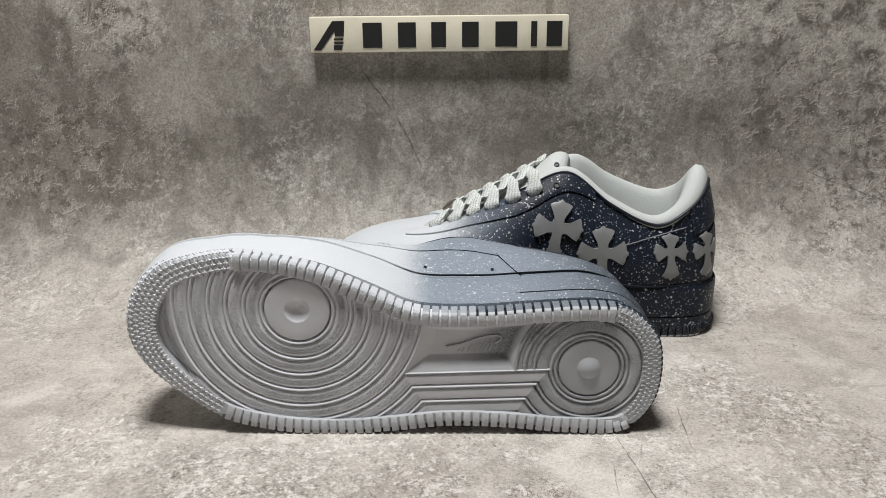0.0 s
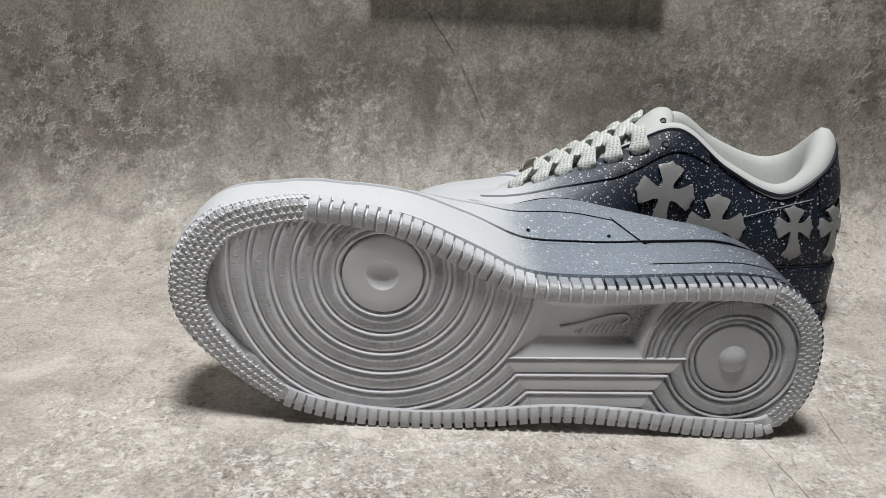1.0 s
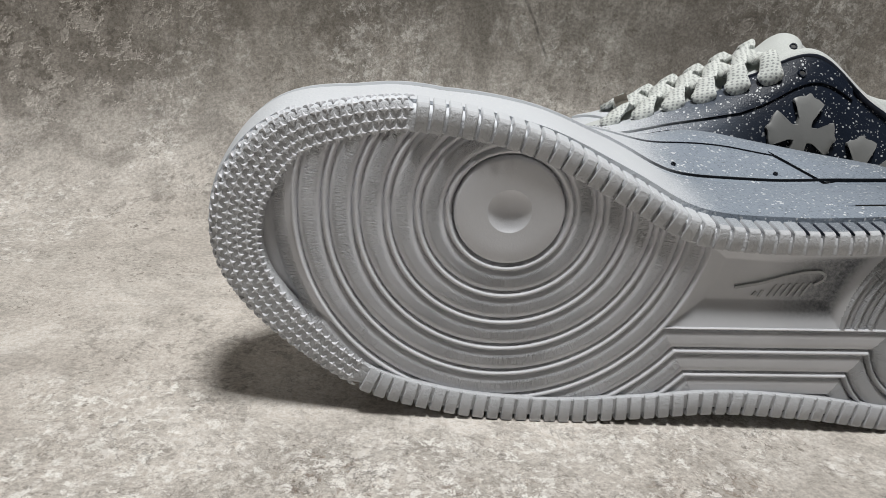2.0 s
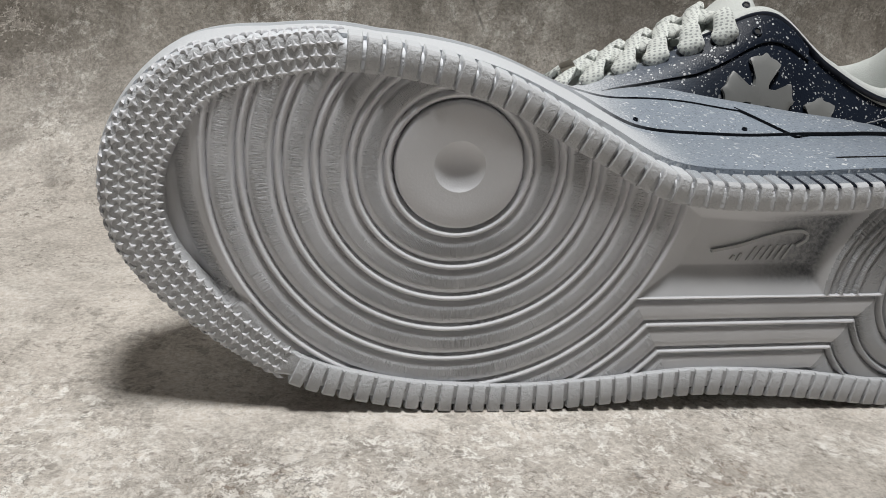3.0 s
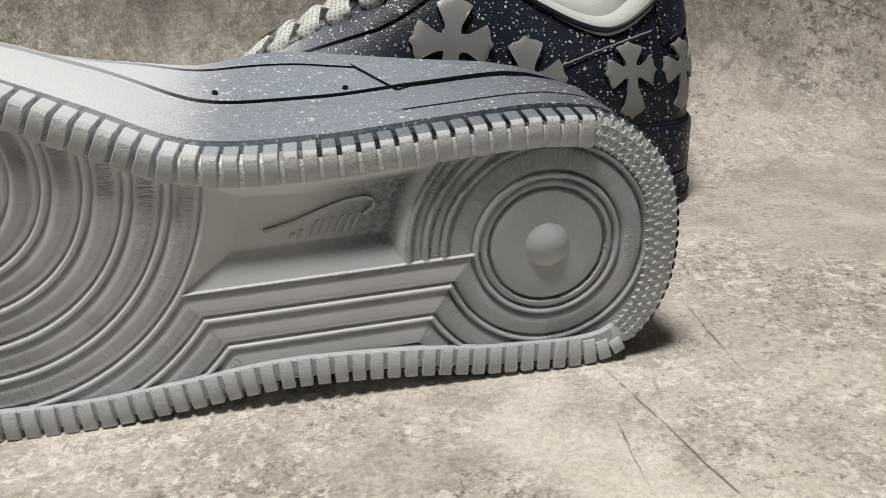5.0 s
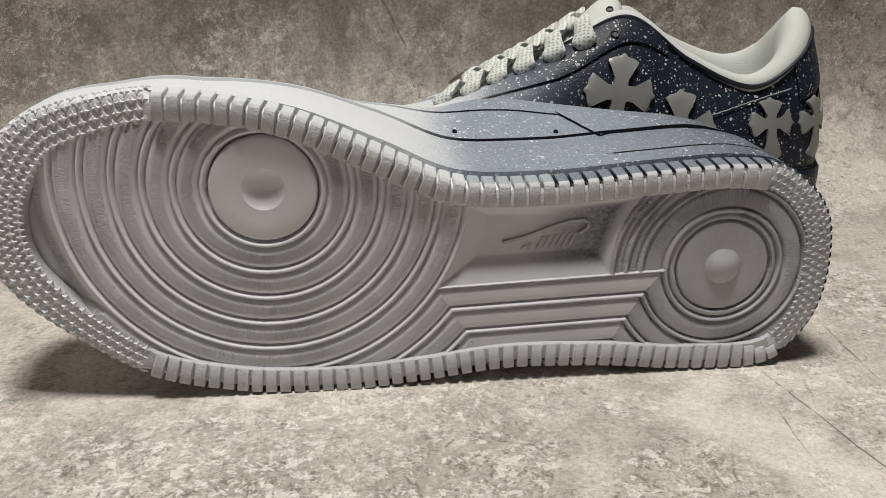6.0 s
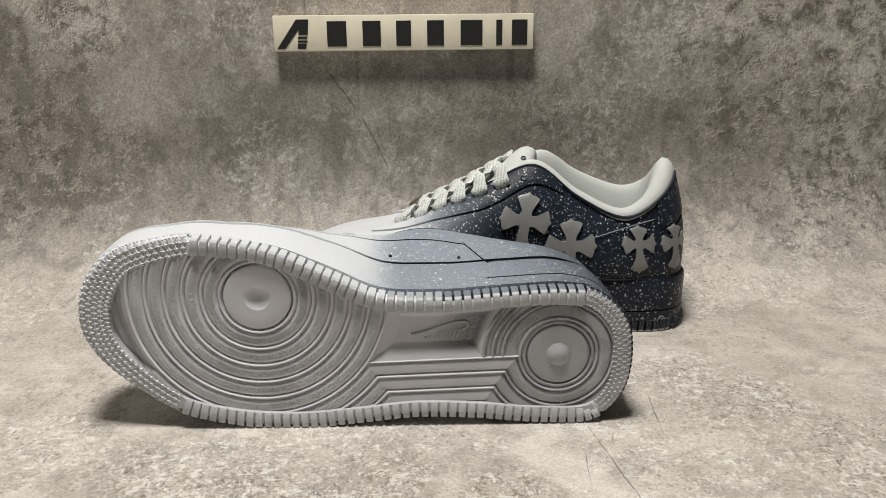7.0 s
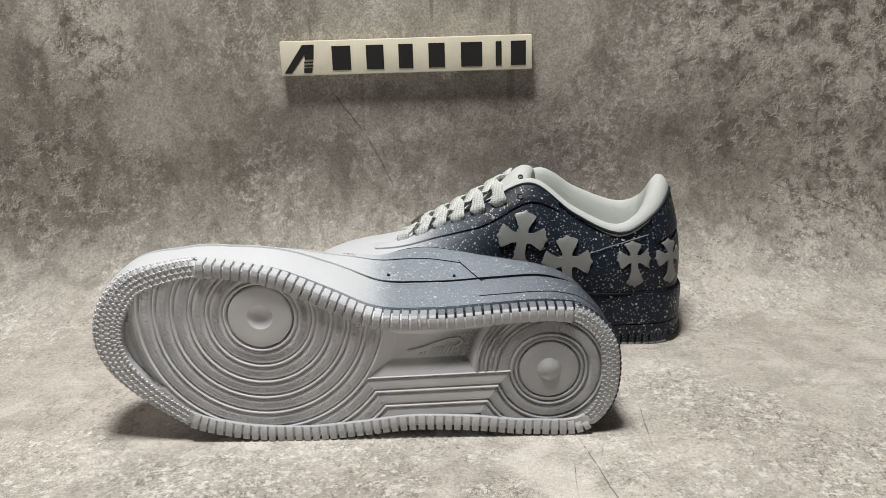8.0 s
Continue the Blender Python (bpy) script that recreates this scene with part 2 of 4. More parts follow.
def paint(name, fade, deep, slate):
    """Leather sprayed from white at the toe to navy at the heel, spattered with white."""
    n = Nodes(name)
    u = n.axis(0)
    wob = n.math("MULTIPLY", n.math("SUBTRACT", n.noise(30.0, 3), 0.5), 0.02)
    fac = n.ramp(n.math("ADD", u, wob), fade[0], fade[1], 1.0, 0.0)
    mist = n.ramp(n.noise(1500.0, 2, 0.6), 0.25, 0.75)
    fac = n.ramp(n.math("ADD", fac, n.math("MULTIPLY", n.math("SUBTRACT", mist, 0.5), n.math("MULTIPLY", n.math("MULTIPLY", fac, n.math("SUBTRACT", 1.0, fac)), 1.6))), 0.0, 1.0)
    navy = n.mix(n.noise(60.0, 4), (0.007, 0.011, 0.021, 1), (0.013, 0.019, 0.033, 1))
    dark = n.mix(n.ramp(n.math("ADD", u, wob), deep[0], deep[1]), navy, slate)
    dark = n.mix(n.math("MULTIPLY", n.ramp(n.noise(1000.0, 3, 0.7, n.shifted(1.0, 4.0, 2.0)), 0.52, 0.66), 0.38), dark, navy)
    base = n.mix(fac, (0.65, 0.675, 0.71, 1), dark)
    spots = None
    for scale, cut, gate in ((340.0, 0.19, 0.62), (620.0, 0.24, 0.56), (1050.0, 0.24, 0.68), (190.0, 0.11, 0.74)):
        wobble = n.add("VectorMath")
        wobble.operation = "MULTIPLY_ADD"
        source = n.add("TexNoise", Scale=420.0, Detail=2.0)
        n.put(source.inputs["Vector"], n.coord.outputs["Object"])
        n.put(wobble.inputs[0], source.outputs["Color"])
        wobble.inputs[1].default_value = (0.0018, 0.0018, 0.0018)
        n.put(wobble.inputs[2], n.coord.outputs["Object"])
        cell = n.voronoi(scale, wobble.outputs[0])
        size = n.add("SeparateXYZ")
        n.put(size.inputs[0], cell.outputs["Color"])
        radius = n.math("MULTIPLY", n.ramp(size.outputs[0], gate, 1.0), cut * 1.7)
        spot = n.ramp(n.math("SUBTRACT", radius, cell.outputs["Distance"]), 0.0, 0.10)
        spots = spot if spots is None else n.math("MAXIMUM", spots, spot)
    spots = n.math("MULTIPLY", spots, n.ramp(n.noise(45.0, 2), 0.36, 0.56, 0.35, 1.0))
    base = n.mix(n.math("MULTIPLY", spots, 0.85), base, (0.70, 0.72, 0.74, 1))
    grain = n.voronoi(1100.0).outputs["Distance"]
    return n.done(base, 0.45, n.bump(grain, 0.0003, 0.45), 0.26)


def rubber(name, color, wrinkles=False):
    n = Nodes(name)
    stain = n.noise(28.0, 5, 0.6)
    base = n.mix(n.ramp(stain, 0.35, 0.7), color, tuple(c * 0.90 for c in color[:3]) + (1,))
    normal = n.bump(n.noise(1400.0, 3, 0.6), 0.0003, 0.25)
    if wrinkles:
        polar = n.tree.nodes.new("ShaderNodeCombineXYZ")
        x = n.math("SUBTRACT", n.axis(0), 0.162)
        y = n.math("ADD", n.axis(1), 0.0012)
        r = n.math("SQRT", n.math("ADD", n.math("MULTIPLY", x, x), n.math("MULTIPLY", y, y)))
        a = n.math("ARCTAN2", y, x)
        n.put(polar.inputs[0], n.math("MULTIPLY", r, 260.0))
        n.put(polar.inputs[1], n.math("MULTIPLY", a, 125.0))
        tick = n.noise(1.0, 3, 0.6, vector=polar.outputs[0], distortion=0.8)
        ring = n.math("FRACT", n.math("DIVIDE", n.math("SUBTRACT", r, 0.0195), 0.0096))
        middle = n.ramp(n.math("ABSOLUTE", n.math("SUBTRACT", ring, 0.5)), 0.10, 0.27, 1.0, 0.0)
        normal = n.bump(n.math("MULTIPLY", tick, n.math("MULTIPLY", middle, n.ramp(n.noise(40.0, 2), 0.35, 0.6, 0.6, 1.0))), 0.0019, 1.0, normal)
    return n.done(base, 0.5, normal, 0.4)


def arch_rubber():
    """The arch's smooth rubber with a breath of navy overspray at its heel end."""
    n = Nodes("oversprayed_rubber")
    base = n.mix(n.ramp(n.noise(28.0, 5, 0.6), 0.35, 0.7), (0.645, 0.655, 0.682, 1), (0.585, 0.595, 0.622, 1))
    haze = n.math("MULTIPLY", n.ramp(n.axis(0), 0.074, 0.044), n.ramp(n.axis(2), 0.0034, 0.0066))
    haze = n.math("MULTIPLY", haze, n.ramp(n.noise(900.0, 3, 0.6), 0.25, 0.75, 0.55, 1.0))
    base = n.mix(n.math("MULTIPLY", haze, 0.92), base, (0.075, 0.085, 0.10, 1))
    return n.done(base, 0.42, n.bump(n.noise(1400.0, 3, 0.6), 0.0002, 0.2), 0.45)


def heel_rubber():
    """Heel tread rubber greyed by a thin mist of the navy spray, thickest towards the inner edge."""
    n = Nodes("misted_rubber")
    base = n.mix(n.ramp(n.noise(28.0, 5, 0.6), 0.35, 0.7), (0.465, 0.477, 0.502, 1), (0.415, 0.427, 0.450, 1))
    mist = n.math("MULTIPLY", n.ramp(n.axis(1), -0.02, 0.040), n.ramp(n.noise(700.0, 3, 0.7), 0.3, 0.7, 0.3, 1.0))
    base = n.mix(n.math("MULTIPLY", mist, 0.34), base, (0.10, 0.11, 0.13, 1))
    x, y = n.axis(0), n.axis(1)
    r = n.math("SQRT", n.math("ADD", n.math("MULTIPLY", x, x), n.math("MULTIPLY", y, y)))
    a = n.math("ARCTAN2", y, x)
    polar = n.tree.nodes.new("ShaderNodeCombineXYZ")
    n.put(polar.inputs[0], n.math("MULTIPLY", r, 160.0))
    n.put(polar.inputs[1], n.math("MULTIPLY", a, 60.0))
    tick = n.noise(1.0, 3, 0.6, vector=polar.outputs[0], distortion=0.6)
    band = n.math("MULTIPLY", n.ramp(r, 0.0225, 0.0245), n.ramp(n.noise(45.0, 2, 0.5, n.shifted(3.0, 1.0, 0.0)), 0.38, 0.58))
    normal = n.bump(n.noise(1400.0, 3, 0.6), 0.0003, 0.25)
    return n.done(base, 0.5, n.bump(n.math("MULTIPLY", tick, band), 0.0012, 1.0, normal), 0.4)


def lace_cloth():
    """White woven lace with rows of small grey dots."""
    n = Nodes("dotted_lace")
    flat = n.tree.nodes.new("ShaderNodeCombineXYZ")
    n.put(flat.inputs[0], n.axis(0))
    n.put(flat.inputs[1], n.math("SUBTRACT", n.axis(1), n.axis(2)))
    cell = n.voronoi(470.0, flat.outputs[0])
    cell.voronoi_dimensions = "2D"
    cell.inputs["Randomness"].default_value = 0.35
    dot = n.ramp(cell.outputs["Distance"], 0.22, 0.34, 1.0, 0.0)
    base = n.mix(n.math("MULTIPLY", dot, 0.68), (0.66, 0.685, 0.66, 1), (0.20, 0.215, 0.22, 1))
    return n.done(base, 0.85, n.bump(n.voronoi(1300.0).outputs["Distance"], 0.0003, 0.4), 0.2)


def fabric(name, color, scale=900.0, depth=0.0005):
    n = Nodes(name)
    weave = n.voronoi(scale).outputs["Distance"]
    base = n.mix(n.ramp(weave, 0.1, 0.6), color, tuple(c * 0.91 for c in color[:3]) + (1,))
    return n.done(base, 0.85, n.bump(weave, depth, 0.6), 0.2)


def plain(name, color, rough=0.5, specular=0.5):
    n = Nodes(name)
    stain = n.noise(40.0, 5, 0.6)
    base = n.mix(n.ramp(stain, 0.3, 0.75), color, tuple(c * 0.88 for c in color[:3]) + (1,))
    return n.done(base, rough, n.bump(n.noise(600.0, 3), 0.0002, 0.3), specular)


M_SHEET = concrete_print()
# the lying shoe's slate is lightened: overhead sheen put into its colour
M_PAINT_LIT = paint("sprayed_leather_lit", (0.082, 0.128), (-0.050, 0.060), (0.250, 0.290, 0.345, 1))
M_PAINT_STAND = paint("sprayed_leather_standing", (0.108, 0.165), (0.080, 0.150), (0.150, 0.176, 0.220, 1))
M_SLATE = paint("speckled_slate", (5.0, 6.0), (-5.0, -4.0), (0.20, 0.225, 0.26, 1))
M_MIST = paint("misted_slate", (5.0, 6.0), (-5.0, -4.0), (0.40, 0.43, 0.47, 1))
M_DOTS = paint("speckled_navy", (5.0, 6.0), (4.0, 5.0), (0.15, 0.17, 0.205, 1))
M_RUBBER = rubber("pale_rubber", (0.695, 0.705, 0.740, 1))
M_WRINKLE = rubber("wrinkled_rubber", (0.695, 0.705, 0.740, 1), True)
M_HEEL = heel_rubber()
M_WHITE = plain("white_leather", (0.64, 0.665, 0.70, 1), 0.45)
M_LINING = fabric("white_lining", (0.62, 0.645, 0.63, 1), 1500.0, 0.0003)
M_LACE = lace_cloth()
M_ARCH = arch_rubber()
def grained_rubber():
    n = Nodes("grained_rubber")
    place = n.tree.nodes.new("ShaderNodeNewGeometry")
    spot = n.noise(40.0, 4, 0.6, place.outputs["Position"])
    grain = n.noise(950.0, 4, 0.65, place.outputs["Position"])
    base = n.mix(n.ramp(spot, 0.35, 0.7), (0.555, 0.568, 0.592, 1), (0.495, 0.507, 0.530, 1))
    return n.done(base, 0.5, n.bump(grain, 0.0008, 0.8), 0.4)


M_LUG = grained_rubber()


def seam_line(name, start, end):
    """Black painted edge, bare and pale in the white part of the shoe."""
    n = Nodes(name)
    wob = n.math("MULTIPLY", n.math("SUBTRACT", n.noise(120.0, 3), 0.5), 0.02)
    return n.done(n.mix(n.ramp(n.math("ADD", n.axis(0), wob), start, end), (0.010, 0.012, 0.016, 1), (0.63, 0.65, 0.68, 1)), 0.6, None, 0.2)


M_SEAM = seam_line("painted_edge", 0.095, 0.125)
M_SEAM_STAND = seam_line("painted_edge_standing", 0.110, 0.150)
M_GAP = seam_line("lug_gap", 0.066, 0.090)
M_PATCH = plain("grey_patch", (0.235, 0.24, 0.238, 1), 0.36)
M_PERF = plain("punched_hole", (0.34, 0.35, 0.37, 1), 0.7)
M_MOULD = plain("moulded_mark", (0.50, 0.515, 0.53, 1), 0.5)
M_NAVY = plain("navy_edge", (0.014, 0.018, 0.032, 1), 0.45)
M_FOAM = plain("cream_foam", (0.76, 0.71, 0.57, 1), 0.6)
M_INK = plain("black_ink", (0.012, 0.012, 0.012, 1), 0.5)
M_WALL = plain("wall_paint", (0.16, 0.16, 0.157, 1), 0.8)
M_METAL = Nodes("lace_tag_metal")
M_METAL.bsdf.inputs["Metallic"].default_value = 1.0
M_METAL = M_METAL.done((0.35, 0.32, 0.28, 1), 0.35)


# ---- mesh helpers ----
def smooth(mesh, angle=40):
    for p in mesh.polygons:
        p.use_smooth = True
    mesh.set_sharp_from_angle(angle=radians(angle))


def mesh_of(name, verts, faces, material, angle=40):
    mesh = bpy.data.meshes.new(name)
    mesh.from_pydata([tuple(map(float, v)) for v in verts], [], faces)
    bm = bmesh.new()
    bm.from_mesh(mesh)
    bmesh.ops.remove_doubles(bm, verts=bm.verts, dist=1e-6)
    bmesh.ops.recalc_face_normals(bm, faces=bm.faces)
    bm.to_mesh(mesh)
    bm.free()
    for m in material if isinstance(material, (list, tuple)) else (material,):
        mesh.materials.append(m)
    smooth(mesh, angle)
    return mesh


def piece(name, verts, faces, material, parent=None, label="", angle=40):
    ob = new(name, mesh_of(name, verts, faces, material, angle))
    ob.parent = parent
    return tagged(ob, label)


def box(x0, x1, y0, y1, z0, z1):
    v = [(x, y, z) for x in (x0, x1) for y in (y0, y1) for z in (z0, z1)]
    f = [(0, 1, 3, 2), (4, 6, 7, 5), (0, 4, 5, 1), (2, 3, 7, 6), (0, 2, 6, 4), (1, 5, 7, 3)]
    return v, f


def bevelled(name, verts, faces, material, parent, width, label="", segments=2):
    ob = piece(name, verts, faces, material, parent, label)
    bm = bmesh.new()
    bm.from_mesh(ob.data)
    bmesh.ops.bevel(bm, geom=list(bm.edges), offset=width, segments=segments, affect="EDGES", profile=0.5)
    bm.to_mesh(ob.data)
    bm.free()
    smooth(ob.data, 35)
    return ob


def grid_faces(rows, cols, wrap_rows=False, wrap_cols=False):
    out = []
    for i in range(rows if wrap_rows else rows - 1):
        for j in range(cols if wrap_cols else cols - 1):
            a, b = i, (i + 1) % rows
            c, d = j, (j + 1) % cols
            out.append((a * cols + c, b * cols + c, b * cols + d, a * cols + d))
    return out


def closed_spline(points, per):
    """Catmull-Rom through a closed ring of points, per samples to a span."""
    p = np.array(points, float)
    n = len(p)
    out = []
    for i in range(n):
        a, b, c, d = p[i - 1], p[i], p[(i + 1) % n], p[(i + 2) % n]
        for k in range(per):
            t = k / per
            out.append(0.5 * (2 * b + (c - a) * t + (2 * a - 5 * b + 4 * c - d) * t * t + (3 * b - a - 3 * c + d) * t ** 3))
    return np.array(out)


def open_spline(points, per):
    p = np.array(points, float)
    p = np.vstack([2 * p[0] - p[1], p, 2 * p[-1] - p[-2]])
    out = []
    for i in range(1, len(p) - 2):
        a, b, c, d = p[i - 1], p[i], p[i + 1], p[i + 2]
        for k in range(per):
            t = k / per
            out.append(0.5 * (2 * b + (c - a) * t + (2 * a - 5 * b + 4 * c - d) * t * t + (3 * b - a - 3 * c + d) * t ** 3))
    out.append(p[-2])
    return np.array(out)


# ---- setting: one sheet, floor, cove and wall ----
WALL_Y, COVE = 0.735, 0.115


def build_sheet():
    prof = [(-1.2, 0.0), (-0.3, 0.0), (0.2, 0.0), (0.5, 0.0)]
    for k in range(17):
        a = math.pi / 2 * k / 16
        prof.append((WALL_Y - COVE + COVE * math.sin(a), COVE - COVE * math.cos(a)))
    prof += [(WALL_Y, 0.3), (WALL_Y, 0.7), (WALL_Y, 1.1)]
    xs = np.linspace(-1.2, 1.4, 27)
    verts = [(x, y, z) for x in xs for y, z in prof]
    n = len(prof)
    back = [(x, y + (0.002 if z > 0.1 else 0), z - 0.002) for x, y, z in verts]
    faces = grid_faces(len(xs), n)
    faces += [tuple(i + len(verts) for i in reversed(f)) for f in grid_faces(len(xs), n)]
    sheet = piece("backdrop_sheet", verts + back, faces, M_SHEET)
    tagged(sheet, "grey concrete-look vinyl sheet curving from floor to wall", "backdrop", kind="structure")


build_sheet()


# unseen box added round the sheet, grey enough to limit bounced light
def build_room():
    for name, b in (("wall_south", (-1.7, 1.9, -1.6, -1.5, -0.1, 2.4)), ("wall_north", (-1.7, 1.9, 1.2, 1.3, -0.1, 2.4)),
                    ("wall_west", (-1.8, -1.7, -1.6, 1.3, -0.1, 2.4)), ("wall_east", (1.9, 2.0, -1.6, 1.3, -0.1, 2.4)),
                    ("ceiling", (-1.8, 2.0, -1.6, 1.3, 2.4, 2.5)), ("floor", (-1.8, 2.0, -1.6, 1.3, -0.1, -0.01))):
        ob = piece(name, *box(*b), M_WALL)
        tagged(ob, "unseen plain grey room surface, added to shape bounced light", name.split("_")[0], kind="structure")


build_room()


# ---- the sign on the wall ----
def build_sign():
    sign = new("wall_sign")
    tagged(sign, "cream foam sign with plain black bars on the concrete-look wall", "sign")
    sign.matrix_world = pose(0.0682, 0.722, 0.2011, 0, -0.4, 0) @ Matrix.Diagonal((1.016, 1, 1.016, 1))
    bevelled("board", *box(-0.101, 0.101, 0.0, 0.0127, -0.0135, 0.0135), M_FOAM, sign, 0.0008)
    top, low = 0.0105, -0.0115

    def shape(corners):
        v = [(x, -0.0006, z) for x, z in corners] + [(x, 0.0002, z) for x, z in corners]
        n = len(corners)
        f = [tuple(range(n)), tuple(range(2 * n - 1, n - 1, -1))] + [(i, (i + 1) % n, n + (i + 1) % n, n + i) for i in range(n)]
        piece("dark_shape", v, f, M_INK, sign)

    shape([(-0.0985, low), (-0.0925, low), (-0.0815, 0.003), (-0.0815, top), (-0.083, top)])
    shape([(-0.0815, -0.001), (-0.0745, -0.001), (-0.0735, top), (-0.0815, top)])
    for z in (-0.0032, -0.006):
        shape([(-0.0822, z - 0.0007), (-0.075, z - 0.0007), (-0.0749, z + 0.0007), (-0.0821, z + 0.0007)])
    shape([(-0.0827, low), (-0.0763, low), (-0.0756, -0.0077), (-0.0824, -0.0077)])
    # the name beside the mark, as one plain bar for each character
    for x0, x1 in ((-0.0595, -0.0445), (-0.0320, -0.0180), (-0.0060, 0.0055), (0.0180, 0.0310), (0.0440, 0.0610), (0.0718, 0.0765), (0.0840, 0.0960)):
        shape([(x0, low + 0.0015), (x1, low + 0.0015), (x1, top - 0.0015), (x0, top - 0.0015)])


build_sign()


# ---- the shoes ----
# Right-shoe coordinates: u from the heel's pivot to the toe, v to the big toe's side, z up from the tread.
OUTLINE = [(0.2508, -0.0229), (0.2398, 0.0048), (0.2125, 0.0196), (0.1886, 0.0249), (0.1580, 0.0254), (0.1263, 0.0188),
           (0.0991, 0.0138), (0.0662, 0.0201), (0.0368, 0.0291), (0.0074, 0.0374), (-0.0137, 0.0384), (-0.0335, 0.0237),
           (-0.0409, -0.0083), (-0.0292, -0.0315), (0.0019, -0.0400), (0.0337, -0.0443), (0.0669, -0.0508), (0.0965, -0.0610),
           (0.1264, -0.0702), (0.1624, -0.0758), (0.1981, -0.0728), (0.2390, -0.0506)]
TOPLINE = [(0.168, -0.024, 0.068), (0.167, -0.018, 0.068), (0.163, -0.012, 0.069), (0.155, -0.009, 0.072), (0.138, -0.004, 0.080),
           (0.115, 0.001, 0.092), (0.094, 0.006, 0.104), (0.068, 0.016, 0.116), (0.042, 0.028, 0.100), (0.010, 0.033, 0.088),
           (-0.010, 0.029, 0.092), (-0.023, 0.016, 0.103), (-0.028, -0.004, 0.109), (-0.019, -0.025, 0.096), (0.004, -0.036, 0.083),
           (0.036, -0.037, 0.096), (0.066, -0.036, 0.116), (0.094, -0.042, 0.104), (0.115, -0.044, 0.092), (0.140, -0.041, 0.079),
           (0.156, -0.036, 0.072), (0.166, -0.030, 0.068)]
PER = 12
RING = closed_spline(OUTLINE, PER)
TOP = closed_spline(TOPLINE, PER)
COUNT = len(RING)
PIVOT_FORE, PIVOT_HEEL = (0.162, -0.0012), (-0.0002, 0.0008)


def normals(ring):
    t = np.roll(ring, -1, 0) - np.roll(ring, 1, 0)
    t = t / np.linalg.norm(t, axis=1)[:, None]
    n = np.stack([t[:, 1], -t[:, 0]], 1)
    c = ring.mean(0)
    return n if np.mean(np.sum(n * (ring - c), 1)) > 0 else -n


OUT = normals(RING)


def wall_height(u):
    return np.interp(u, (-0.04, 0.0, 0.08, 0.15, 0.21, 0.25), (0.039, 0.040, 0.043, 0.038, 0.034, 0.032))


def tread_width(u, side):
    """Width of the band of lugs and studs; side is the edge's outward direction across the shoe (inner side positive)."""
    us = (-0.04, -0.02, 0.01, 0.17, 0.19, 0.215, 0.235, 0.25)
    inner = np.interp(u, us, (0.0100, 0.0092, 0.0080, 0.0080, 0.0083, 0.0100, 0.0124, 0.0150))
    outer = np.interp(u, us, (0.0100, 0.0098, 0.0092, 0.0092, 0.0094, 0.0108, 0.0128, 0.0150))
    f = float(np.clip(0.5 + side * 1.5, 0, 1))
    return inner * f + outer * (1 - f)


def flare(u, z):
    """How far the sidewall stands out past the tread's edge."""
    toe = np.interp(u, (0.13, 0.19, 0.22, 0.245), (0.0, 1.1, 0.95, 0.3))
    heel = np.clip((0.005 - u) / 0.03, 0, 1)
    return np.interp(z, (0.002, 0.006, 0.012, 0.020, 0.034, 0.05), (0.0, 0.0015, 0.003, 0.0042, 0.0048, 0.0045)) * (1 - toe) * (1 - 0.95 * heel)


def upper_point(i, h):
    """A point on the upper, at ring station i (may be fractional), h from the sidewall's top (0) to the collar or throat (1)."""
    a, b, f = int(math.floor(i)) % COUNT, (int(math.floor(i)) + 1) % COUNT, i - math.floor(i)
    ring = RING[a] * (1 - f) + RING[b] * f
    out = OUT[a] * (1 - f) + OUT[b] * f
    top = TOP[a] * (1 - f) + TOP[b] * f
    hm = wall_height(ring[0])
    heel = float(np.clip((0.012 - ring[0]) / 0.03, 0, 1))
    foot = ring + out * (flare(ring[0], hm) - 0.0022 - 0.0022 * heel)
    fore = float(np.clip((ring[0] - 0.02) / 0.12, 0, 1))
    waist = math.exp(-((ring[0] - 0.085) / 0.045) ** 2) * (1.0 if out[1] > 0 else 0.25)
    vamp = math.exp(-((ring[0] - 0.195) / 0.045) ** 2)
    p_round = 1 - math.cos(h * math.pi / 2)
    z_round = math.sin(h * math.pi / 2)
    p_side = h ** 1.8
    z_side = h
    p = p_side * (1 - fore) + p_round * fore
    zf = z_side * (1 - fore) + z_round * fore
    xy = foot + (top[:2] - foot) * p + out * (0.0035 * math.sin(math.pi * min(1, h * 1.1)) * (1 - fore) * (1 - 0.4 * heel) + 0.012 * waist * math.sin(math.pi * h) ** 1.2 + 0.0020 * vamp * math.sin(math.pi * h) ** 0.8)
    return np.array([xy[0], xy[1], hm - 0.004 + (top[2] - hm + 0.004) * zf])


def upper_normal(i, h):
    e = 0.02
    d1 = upper_point(i + 0.5, h) - upper_point(i - 0.5, h)
    d2 = upper_point(i, min(1, h + e)) - upper_point(i, max(0, h - e))
    n = np.cross(d1, d2)
    n /= np.linalg.norm(n) + 1e-12
    c = np.array([0.1, -0.012, 0.045])
    return n if np.dot(n, upper_point(i, h) - c) > 0 else -n


